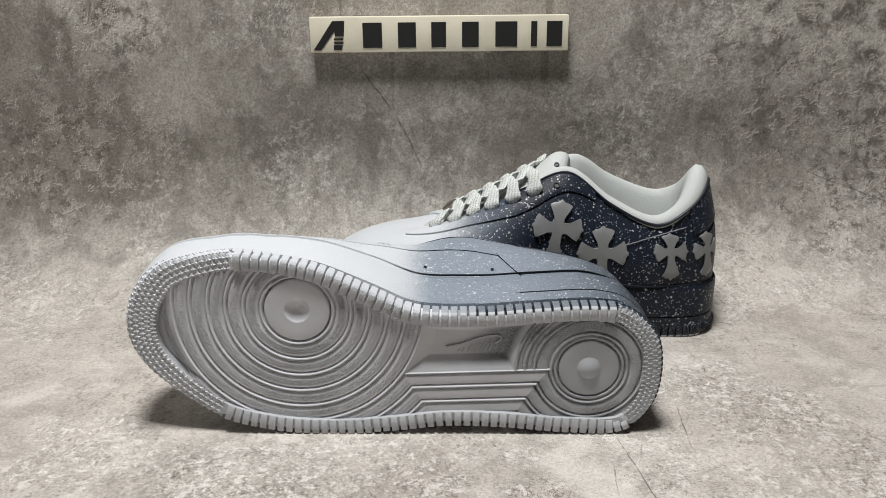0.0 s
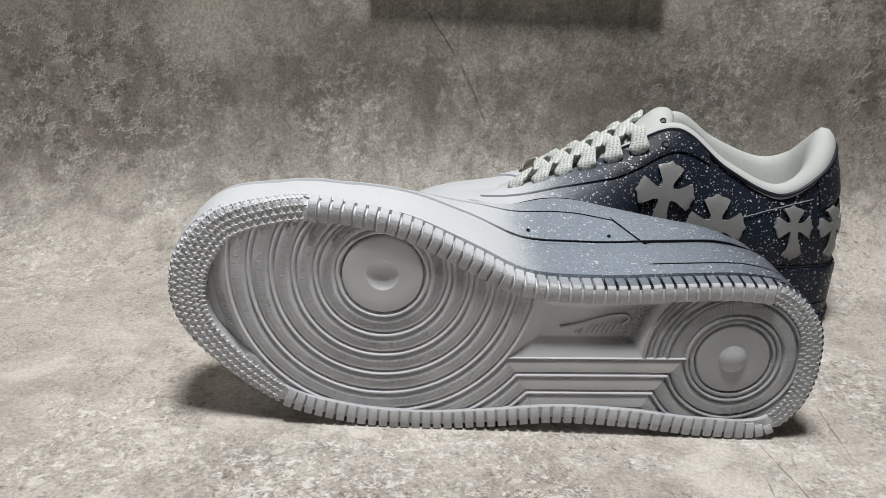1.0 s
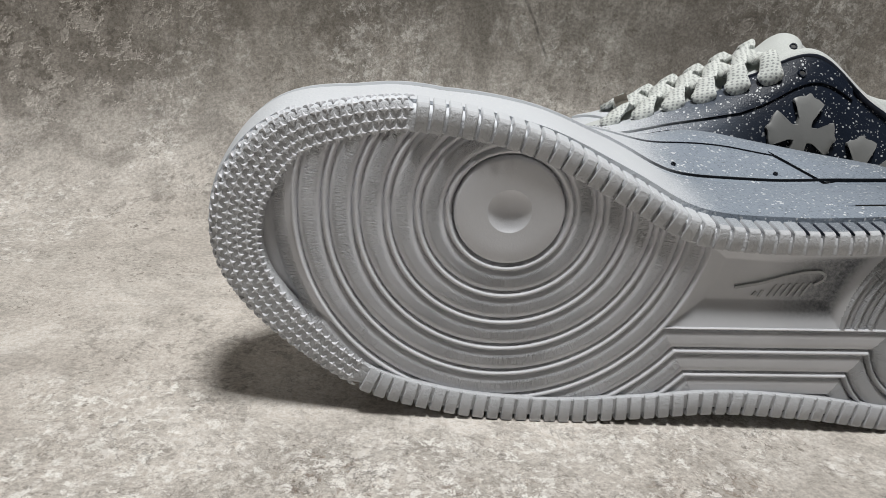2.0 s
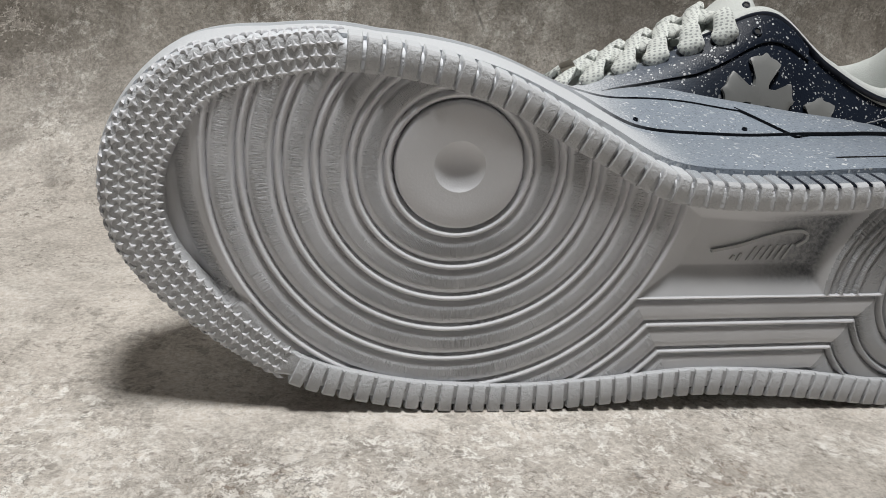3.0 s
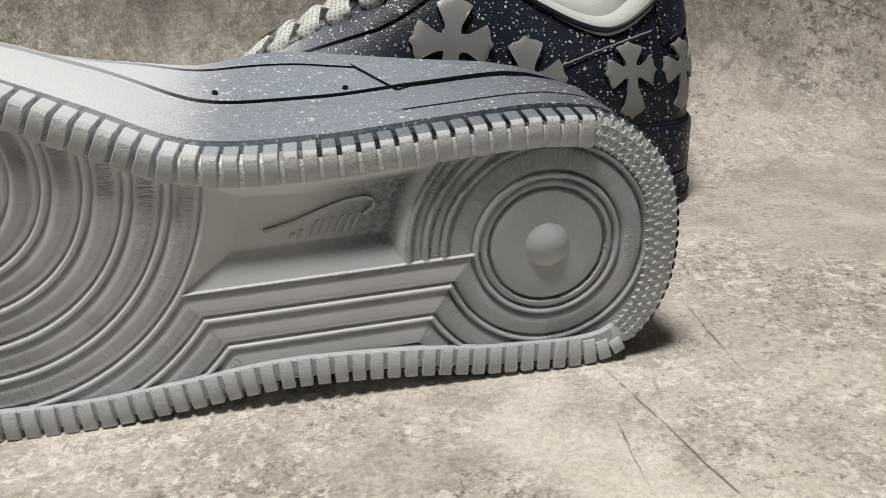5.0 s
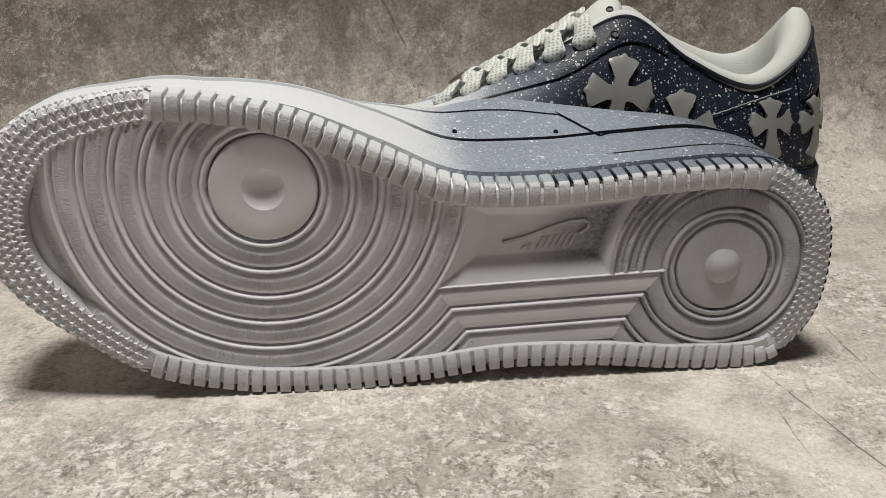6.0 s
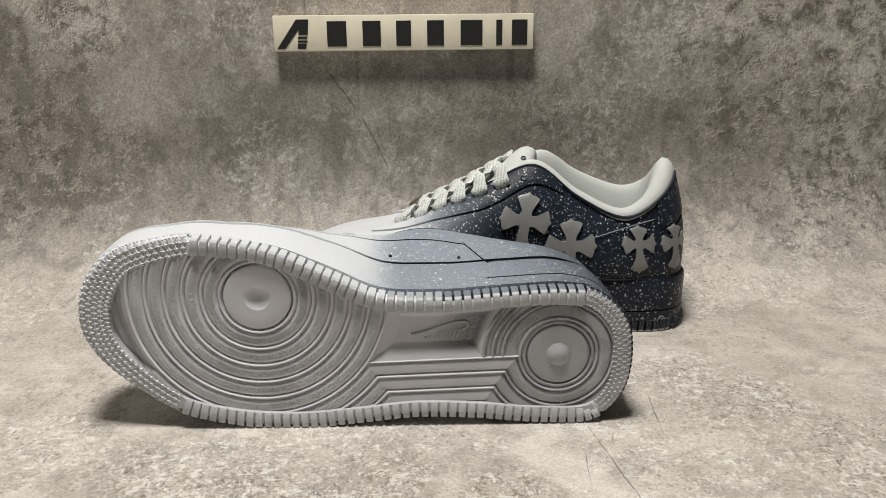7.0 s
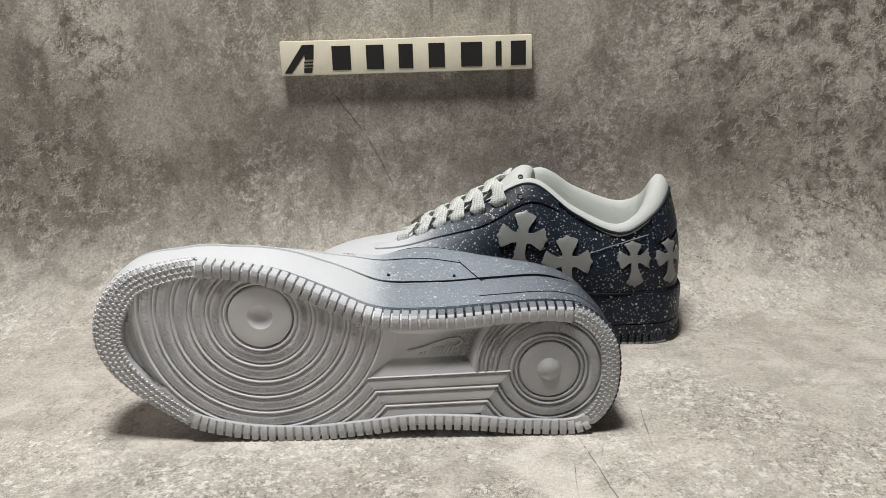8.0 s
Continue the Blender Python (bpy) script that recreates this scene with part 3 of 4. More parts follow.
def level(u, v):
    """The tread pattern as a field: its ridges run along every PITCH of it, round both pivots and along the outer strip."""
    fore = math.hypot(u - PIVOT_FORE[0], v - PIVOT_FORE[1])
    heel = math.hypot(u - PIVOT_HEEL[0], v - PIVOT_HEEL[1])
    below = (-0.0040 - SLOPE * (u - 0.02) - v) * 0.966
    ls = R5 + (below - 0.0003) * (PITCH / 0.0090)
    lh = R5 + (heel - 0.0209) * (PITCH / 0.0092)
    return fore, heel, below, ls, lh


PITCH = 0.0096
SLOPE = 0.266  # how the outer strip runs across the sole
R0 = 0.0195
R5 = R0 + 5 * PITCH


def ridge(lv):
    """Height in millimetres across one pitch: a thin bead between two narrow grooves, then a wide, gently crowned band."""
    k = (lv - R0) / PITCH
    a = abs(k - round(k)) * PITCH * 1000
    bead = 0.95 * math.sqrt(max(0.0, 1 - (a / 0.78) ** 2))
    groove = 1.15 * math.exp(-((a - 1.22) / 0.38) ** 2)
    crown = 0.62 * math.sin(math.pi / 2 * min(1.0, max(0.0, (a - 1.3) / 2.6)))
    return bead - groove + crown - 0.2


INNER_EDGE = sorted(p for p in OUTLINE[3:11])


def arch_depth(u, v, fore, heel, below):
    """The arch's tray: a flat floor with a wide sloping side towards the strip and narrower ones elsewhere."""
    rim = float(np.interp(u, [p[0] for p in INNER_EDGE], [p[1] for p in INNER_EDGE])) - 0.0085
    lean = min(-below / 0.0085, (fore - R5) / 0.0085, (heel - 0.0412) / 0.0055, (rim - v) / 0.0050)
    lean = min(1.0, max(0.0, lean))
    return 0.0046 * (lean * 0.7 + 0.3 * lean * lean * (3 - 2 * lean))


def tread_field(u, v):
    """Height of the tread's inner field (z, larger is deeper) and its region: 0 forefoot, 1 arch, 2 heel."""
    fore, heel, below, ls, lh = level(u, v)
    base = 0.0027
    if fore < R0 - 0.0014:
        return 0.0060, 0
    if heel < 0.0176:
        return 0.0046, 2
    if u < 0.0 and (below <= 0 or lh <= ls or u < -0.006):
        return base - 0.001 * ridge(lh), 2
    if below > 0 and u > 0.150:
        return base - 0.001 * ridge(fore), 0
    if below > 0:
        lv = min(fore, ls, lh)
        region = 2 if lv == lh else 3 if lv == ls else 0
        return base - 0.001 * ridge(lv), region
    if fore <= R5 + 0.0006:
        return base - 0.001 * ridge(fore), 0
    if heel < 0.0410:
        k = heel * 1000
        z = base
        for r, w, a in ((20.9, 0.8, 0.8), (30.0, 0.7, 0.7), (35.3, 0.7, 0.7), (40.2, 0.7, 0.9)):
            z -= 0.001 * (a * math.exp(-((k - r) / w) ** 4) - 0.7 * math.exp(-((abs(k - r) - 1.2) / 0.4) ** 2))
        return z, 2
    if u < 0.02:
        return base, 2
    return base + arch_depth(u, v, fore, heel, below), 1


def studded(k):
    """True where the tread's edge carries studs instead of lugs (k counts the outline's control points)."""
    k = k % len(OUTLINE)
    return k < 2.5 or k > 19.84 or 9.58 < k < 12.80


def build_sole(shoe, flip):
    s = -1.0 if flip else 1.0

    def w(u, v, z):
        return (u, s * v, z)

    # sidewall
    zs = (0.0085, 0.0090, 0.0105, 0.0120, 0.0140, 0.0160, 0.0166, 0.0172, 0.0178, 0.0186, 0.0240, 0.0300)
    rows = []
    for i in range(COUNT):
        u = RING[i][0]
        hm = wall_height(u)
        groove = 0.0013 * float(np.clip((0.049 - u) / 0.004, 0, 1))
        prof = [(-0.012, 0.0088), (-0.0025, 0.0086)]
        for z in zs[1:]:
            n = flare(u, z) - (groove if z == 0.0172 else 0)
            prof.append((n, z * hm / 0.042))
        prof += [(flare(u, hm) + 0.0002, hm - 0.004), (flare(u, hm), hm - 0.0012), (flare(u, hm) - 0.0008, hm), (flare(u, hm) - 0.0014, hm - 0.0008), (flare(u, hm) - 0.0017, hm - 0.0060), (-0.010, hm - 0.006)]
        rows.append([w(*(RING[i] + OUT[i] * n), z) for n, z in prof])
    cols = len(rows[0])
    wall = piece("midsole", [p for r in rows for p in r], grid_faces(COUNT, cols, wrap_rows=True), (M_PAINT_STAND if flip else M_PAINT_LIT, M_INK), shoe, "cupsole sidewall fading from white to speckled navy", 32)
    for p in wall.data.polygons:
        zc = p.center.z * 0.042 / wall_height(p.center.x)
        if 0.0166 < zc < 0.0178 and p.center.x < 0.046:
            p.material_index = 1

    # tread rim: the band round the edge that carries the lugs and studs
    rows = []
    for i in range(COUNT):
        u = RING[i][0]
        tw = tread_width(u, OUT[i][1])
        fade = float(np.clip((0.115 - u) / 0.025, 0, 1)) if OUT[i][1] > 0 else 0.5
        lip = 0.0022 if studded(i / PER) else 0.0014 - 0.0008 * fade
        prof = [(-tw - 0.0006, 0.006), (-tw, lip + 0.0006), (-tw + 0.0006, lip)]
        if studded(i / PER):
            prof += [(-0.0026, 0.0021), (-0.0012, 0.0024), (-0.0001, 0.0032), (0.0006, 0.0044), (0.0009, 0.0056), (0.0010, 0.0090), (-0.003, 0.0092)]
        else:
            prof += [(-0.0050, lip), (-0.0030, lip + 0.0002), (-0.0020, lip + 0.0010), (-0.0016, 0.0040), (-0.0014, 0.0060), (-0.0012, 0.0090), (-0.003, 0.0092)]
        rows.append([w(*(RING[i] + OUT[i] * n), z) for n, z in prof])
    cols = len(rows[0])
    outsole = piece("outsole", [p for r in rows for p in r], grid_faces(COUNT, cols, wrap_rows=True), (M_LUG, M_PAINT_STAND if flip else M_PAINT_LIT, M_SEAM_STAND if flip else M_GAP), shoe, "pale grey rubber outsole")
    for p in outsole.data.polygons:
        if p.index % (cols - 1) >= (5 if studded((p.index // (cols - 1)) / PER) else 4) and p.center.z > 0.0015:
            p.material_index = 1 if studded((p.index // (cols - 1)) / PER) else 2
    return wall, outsole


def inside(points, ring):
    x, y = points[:, 0], points[:, 1]
    out = np.zeros(len(points), bool)
    j = len(ring) - 1
    for i in range(len(ring)):
        xi, yi = ring[i]
        xj, yj = ring[j]
        hit = ((yi > y) != (yj > y)) & (x < (xj - xi) * (y - yi) / (yj - yi + 1e-12) + xi)
        out ^= hit
        j = i
    return out


def split_main(faces):
    """The largest joined patch of faces, and the stray rest."""
    boss = {}

    def find(i):
        while boss.setdefault(i, i) != i:
            boss[i] = boss[boss[i]]
            i = boss[i]
        return i

    for f in faces:
        for i in f[1:]:
            boss[find(i)] = find(f[0])
    groups = {}
    for f in faces:
        groups.setdefault(find(f[0]), []).append(f)
    best = max(groups.values(), key=len) if groups else []
    return best, [f for g in groups.values() if g is not best for f in g]


def build_tread(shoe, outsole, flip, step):
    s = -1.0 if flip else 1.0
    inner = np.array([RING[i] - OUT[i] * (tread_width(RING[i][0], OUT[i][1]) - 0.003) for i in range(COUNT)])
    ca, sa = math.cos(math.atan(-SLOPE)), math.sin(math.atan(-SLOPE))
    us = np.arange(-0.060, 0.275, step)
    vs = np.arange(-0.080, 0.100, step)
    pts = np.array([(a * ca - b * sa, a * sa + b * ca) for a in us for b in vs])
    keep = inside(pts, inner)
    cols = len(vs)
    verts, region = [], []
    for (u, v), ok in zip(pts, keep):
        z, r = tread_field(u, v) if ok else (0.004, 0)
        verts.append((u, s * v, z))
        region.append(r)
    parts = {0: [], 1: [], 2: [], 3: []}
    for f in grid_faces(len(us), cols):
        if all(keep[i] for i in f):
            parts[region[f[0]]].append(f)
    for key in (1, 2, 3):
        main, rest = split_main(parts[key])
        parts[key] = main
        parts[0] += rest
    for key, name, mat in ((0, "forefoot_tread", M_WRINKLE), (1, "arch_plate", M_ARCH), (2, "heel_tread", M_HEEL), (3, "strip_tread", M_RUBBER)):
        used = sorted({i for f in parts[key] for i in f})
        where = {i: k for k, i in enumerate(used)}
        piece(name, [verts[i] for i in used], [tuple(where[i] for i in f) for f in parts[key]], mat, outsole, angle=80)

    # pivot discs
    cap = [(0.0071 * math.sin(math.radians(45) * t) / math.sin(math.radians(45)), (math.cos(math.radians(45) * t) - math.cos(math.radians(45))) * 0.01004) for t in [k / 9 for k in range(10)]]
    dimple = [(r, 0.0024 + h) for r, h in cap]
    dome = [(r * 0.93, 0.0029 - h * 0.93) for r, h in cap]
    rim_fore = [(0.0085, 0.0024), (0.0115, 0.0023), (0.0166, 0.0022), (0.0172, 0.0024), (0.0176, 0.0030), (0.0178, 0.0060)]
    rim_heel = [(0.0085, 0.0029), (0.0115, 0.0028), (0.0158, 0.0027), (0.0163, 0.0029), (0.0167, 0.0034), (0.0170, 0.0047)]
    for (cu, cv), prof in ((PIVOT_FORE, dimple + rim_fore), (PIVOT_HEEL, dome + rim_heel)):
        seg = 64
        v = [(cu + r * math.cos(2 * math.pi * k / seg), s * (cv + r * math.sin(2 * math.pi * k / seg)), z) for r, z in prof for k in range(seg)]
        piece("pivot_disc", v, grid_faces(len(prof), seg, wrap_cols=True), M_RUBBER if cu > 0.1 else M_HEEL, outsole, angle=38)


ARC = np.concatenate([[0], np.cumsum(np.linalg.norm(np.diff(np.vstack([RING, RING[:1]]), axis=0), axis=1))])


def station_at(arc):
    arc = arc % ARC[-1]
    i = int(np.searchsorted(ARC, arc) - 1)
    i = max(0, min(COUNT - 1, i))
    return i + (arc - ARC[i]) / (ARC[i + 1] - ARC[i])


def arc_at(k):
    """Arc length at the outline's control point k (may be fractional)."""
    i = (k * PER) % COUNT
    a = int(i)
    return ARC[a] + (ARC[a + 1] - ARC[a]) * (i - a)


def edge_frame(i):
    a, b, f = int(math.floor(i)) % COUNT, (int(math.floor(i)) + 1) % COUNT, i - math.floor(i)
    p = RING[a] * (1 - f) + RING[b] * f
    n = OUT[a] * (1 - f) + OUT[b] * f
    return p, n / np.linalg.norm(n)


def lug_mesh(name, side_material, end_material):
    """One tread block: x along the edge, y outwards from the edge (-1 to 0 is its width), z up; its side wraps round the edge."""
    prof = [(-1.0, 0.0030), (-1.0, 0.0006), (-0.94, 0.0001), (-0.12, 0.0), (-0.03, 0.0005), (0.02, 0.0017), (0.06, 0.0046), (0.110, 0.0086), (0.05, 0.0094), (-0.2, 0.0094)]
    half, bev = 0.0019, 0.0003
    v, f, mats = [], [], []
    for x, shrink in ((-half, 1), (-half + bev, 0), (half - bev, 0), (half, 1)):
        for y, z in prof:
            v.append((x, y - (0.02 if shrink and y > -0.9 else 0), z + (bev if shrink and z < 0.003 else 0)))
    n = len(prof)
    for a in range(3):
        for j in range(n - 1):
            f.append((a * n + j, (a + 1) * n + j, (a + 1) * n + j + 1, a * n + j + 1))
    for first in (0, 3 * n):
        f.append(tuple(first + j for j in (0, 1, 2, 3, 9)))
        f.append(tuple(first + j for j in (3, 4, 5, 6, 7, 8, 9)))
    mesh = mesh_of(name, v, f, (M_LUG, side_material, end_material), 30)
    for p in mesh.polygons:
        if p.center.y > -0.02 and p.center.z > 0.0019 and p.center.z < 0.0090:
            p.material_index = 1
        if len(p.vertices) == 7:
            p.material_index = 2
    return mesh


def stud_mesh(name, material):
    """A small four-pointed star stud with a blunt top."""
    v = []
    for long, short, z in ((0.00215, 0.00105, -0.0006), (0.00200, 0.00095, 0.0001), (0.00125, 0.00045, 0.0011)):
        for k in range(8):
            r = long if k % 2 == 0 else short
            v.append((r * math.cos(math.pi / 4 * k), r * math.sin(math.pi / 4 * k), z))
    v.append((0, 0, 0.00125))
    f = [(a * 8 + k, a * 8 + (k + 1) % 8, a * 8 + 8 + (k + 1) % 8, a * 8 + 8 + k) for a in (0, 1) for k in range(8)]
    f += [(16 + k, 16 + (k + 1) % 8, 24) for k in range(8)]
    return mesh_of(name, v, f, material, 20)


LUG_PALE, LUG_MIST, LUG_SLATE, LUG_DARK = (lug_mesh("lug", a, b) for a, b in ((M_WHITE, M_LUG), (M_MIST, M_PERF), (M_SLATE, M_NAVY), (M_DOTS, M_NAVY)))
STUD_PALE, STUD_HEEL, STUD_DARK = stud_mesh("stud", M_RUBBER), stud_mesh("stud", M_LUG), stud_mesh("stud", M_DOTS)


def child(name, mesh, parent, m):
    ob = new(name, mesh)
    ob.parent = parent
    ob.matrix_local = m
    return ob


def frame_matrix(x, y, z, at):
    return Matrix(((x[0], y[0], z[0], at[0]), (x[1], y[1], z[1], at[1]), (x[2], y[2], z[2], at[2]), (0, 0, 0, 1)))


def build_lugs(outsole, flip):
    s = -1.0 if flip else 1.0
    for k0, k1 in ((2.52, 9.55), (12.82, 19.82)):
        a0, a1 = arc_at(k0), arc_at(k1)
        count = int(round((a1 - a0) / 0.00505))
        for j in range(count):
            i = station_at(a0 + (j + 0.5) * (a1 - a0) / count)
            p, n = edge_frame(i)
            tw = tread_width(p[0], n[1])
            t = (-n[1] * s, n[0], 0)
            out = (n[0], n[1] * s, 0)
            low = min(1.0, 0.55 + 0.15 * j) if k0 > 12 else 1.0
            m = frame_matrix(t, [c * tw * low for c in out], (0, 0, 1), (p[0], s * p[1], 0.0012 * (1 - low)))
            slate = p[0] < 0.068 and n[1] > 0
            misted = p[0] < 0.096 and n[1] > 0
            child("lug", LUG_DARK if flip else LUG_SLATE if slate else LUG_MIST if misted else LUG_PALE, outsole, m)


def build_studs(outsole, flip):
    s = -1.0 if flip else 1.0
    for k0, k1 in ((-2.14, 2.48), (9.6, 12.78)):
        a0 = arc_at(k0) - (ARC[-1] if k0 < 0 else 0)
        a1 = arc_at(k1)
        toe = k0 < 0
        for row in range(12):
            size = 0.80 if toe else 0.70
            q = 0.0010 + row * 0.0033 * size / 0.86
            count = int((a1 - a0) / (0.0040 * size / 0.86))
            for j in range(count):
                i = station_at(a0 + (j + (0.25 if row % 2 else 0.75)) * (a1 - a0) / count)
                p, n = edge_frame(i)
                tw = tread_width(p[0], n[1])
                flat = tw - 0.0024
                if q <= flat:
                    off, z, tilt = -tw + q, 0.0021, 0.0
                else:
                    tilt = min(1.45, (q - flat) / 0.0034)
                    rest = max(0, q - flat - 1.45 * 0.0034)
                    off, z = -0.0024 + 0.0034 * math.sin(tilt) + 0.1 * rest, 0.0021 + 0.0034 * (1 - math.cos(tilt)) + rest
                if z > (0.0068 if toe else 0.0075):
                    continue
                d = (n[0] * math.sin(tilt), s * n[1] * math.sin(tilt), -math.cos(tilt))
                t = (-n[1] * s, n[0], 0)
                y = np.cross(d, t)
                m = frame_matrix([c * size for c in t], [c * size for c in y], [c * size * 0.46 for c in d], (p[0] + n[0] * off, s * (p[1] + n[1] * off), z))
                child("stud", STUD_PALE if toe and not flip else STUD_DARK if tilt > 0.9 else STUD_HEEL, outsole, m)


def build_arch_marks(outsole):
    """The moulded emblem and its line of writing, as plain shapes."""
    z = 0.0064

    def bar(points, name="emblem_bar"):
        zz = z + (0.0004 if name == "emblem_bar" else 0.0)
        v = [(u, w, zz) for u, w in points] + [(u, w, z + 0.003) for u, w in points]
        n = len(points)
        f = [tuple(range(n)), tuple(range(2 * n - 1, n - 1, -1))] + [(i, (i + 1) % n, n + (i + 1) % n, n + i) for i in range(n)]
        piece(name, v, f, M_MOULD, outsole)

    outer = [(0.0790, -0.0062), (0.0715, -0.0026), (0.0640, 0.0022), (0.0580, 0.0056), (0.0530, 0.0072), (0.0508, 0.0066), (0.0506, 0.0048), (0.0530, 0.0022)]
    for (u0, w0), (u1, w1) in zip(outer, outer[1:]):
        length = math.hypot(u1 - u0, w1 - w0)
        nu, nw = -(w1 - w0) / length * 0.00045, (u1 - u0) / length * 0.00045
        bar([(u0 - nu, w0 - nw), (u1 - nu, w1 - nw), (u1 + nu, w1 + nw), (u0 + nu, w0 + nw)], "emblem_stroke")
    for u in (0.0668, 0.0646, 0.0624, 0.0602, 0.0580, 0.0558):
        x = 0.0668 - u
        bar([(u, -0.0062 + x * 0.3), (u - 0.0007, -0.0062 + x * 0.3), (u - 0.0020, -0.0014 + x * 0.35), (u - 0.0013, -0.0014 + x * 0.35)])
    for u, h in ((0.0720, 0.0014), (0.0700, 0.0026)):
        bar([(u, -0.0072), (u - 0.0009, -0.0072), (u - 0.0014, -0.0072 + h), (u - 0.0005, -0.0072 + h)])
    bar([(0.0700, -0.0112), (0.0570, -0.0080), (0.0570, -0.0086), (0.0700, -0.0118)])


def panel(name, shoe, k0, k1, low, high, flip, material, thick=0.0013, rows=9, label="", edge=None, lean=0.0):
    """A leather piece laid on the upper between stations k0 and k1 and heights low(k) and high(k), with a rounded, dark-painted edge."""
    s = -1.0 if flip else 1.0
    n = max(6, int((k1 - k0) * 9))
    grid = []
    for a in range(n):
        k = k0 + (k1 - k0) * a / (n - 1)
        lo, hi = low(k), high(k)
        line = []
        for b in range(rows):
            h = lo + (hi - lo) * b / (rows - 1)
            kk = k + lean * (1 - b / (rows - 1)) * (1 - a / (n - 1))
            p, d = upper_point(kk * PER, h), upper_normal(kk * PER, h)
            rim = min(a, n - 1 - a, b, rows - 1 - b)
            line.append(p + d * thick * (1.0 if rim > 0 else 0.72))
        grid.append(line)
    verts = [(p[0], s * p[1], p[2]) for line in grid for p in line]
    faces = grid_faces(n, rows)
    ringed = [(a, 0) for a in range(n)] + [(n - 1, b) for b in range(1, rows)] + [(a, rows - 1) for a in range(n - 2, -1, -1)] + [(0, b) for b in range(rows - 2, 0, -1)]
    first = len(verts)
    for a, b in ringed:
        k = k0 + (k1 - k0) * a / (n - 1)
        h = low(k) + (high(k) - low(k)) * b / (rows - 1)
        kk = k + lean * (1 - b / (rows - 1)) * (1 - a / (n - 1))
        p = upper_point(kk * PER, h) - upper_normal(kk * PER, h) * 0.0006
        verts.append((p[0], s * p[1], p[2]))
    skirt = len(faces)
    m = len(ringed)
    for j in range(m):
        a, b = ringed[j]
        c, d = ringed[(j + 1) % m]
        faces.append((a * rows + b, c * rows + d, first + (j + 1) % m, first + j))
    ob = piece(name, verts, faces, (material, edge or (M_SEAM_STAND if flip else M_SEAM)), shoe, label)
    for p in list(ob.data.polygons)[skirt:]:
        p.material_index = 1
    return ob


def ribbon(path, width_dirs, half, thick):
    """A flat band with rounded edges along path; width_dirs gives the across direction at each point."""
    verts = []
    cols = 8
    for i, p in enumerate(path):
        t = path[min(i + 1, len(path) - 1)] - path[max(i - 1, 0)]
        t = t / (np.linalg.norm(t) + 1e-9)
        w = width_dirs[i] - t * np.dot(width_dirs[i], t)
        w = w / (np.linalg.norm(w) + 1e-9)
        n = np.cross(t, w)
        for a, b in ((-1, 0.0), (-0.85, 0.8), (-0.3, 1.15), (0.3, 1.15), (0.85, 0.8), (1, 0.0), (0.8, -0.8), (-0.8, -0.8)):
            far = i / (len(path) - 1)
            end = min(far, 1 - far)
            wide = 0.90 + 0.38 * math.exp(-((end - 0.13) / 0.09) ** 2) - 0.62 * math.exp(-(end / 0.05) ** 2)
            puff = 1.0 + 0.25 * math.exp(-((end - 0.13) / 0.10) ** 2)
            verts.append(p + w * half * a * wide + n * thick * puff * 0.5 * b)
    faces = grid_faces(len(path), cols, wrap_cols=True)
    faces += [tuple(range(cols)), tuple(range(len(verts) - 1, len(verts) - cols - 1, -1))]
    return verts, faces


def throat(u, side):
    """The throat's edge at u, on the inner (side 1) or outer (-1) side, and the outward normal there."""
    ks = np.linspace(2.5, 7.0, 60) if side > 0 else np.linspace(15.9, 20.0, 60)
    best = min(ks, key=lambda k: abs(upper_point(k * PER, 1.0)[0] - u))
    return best


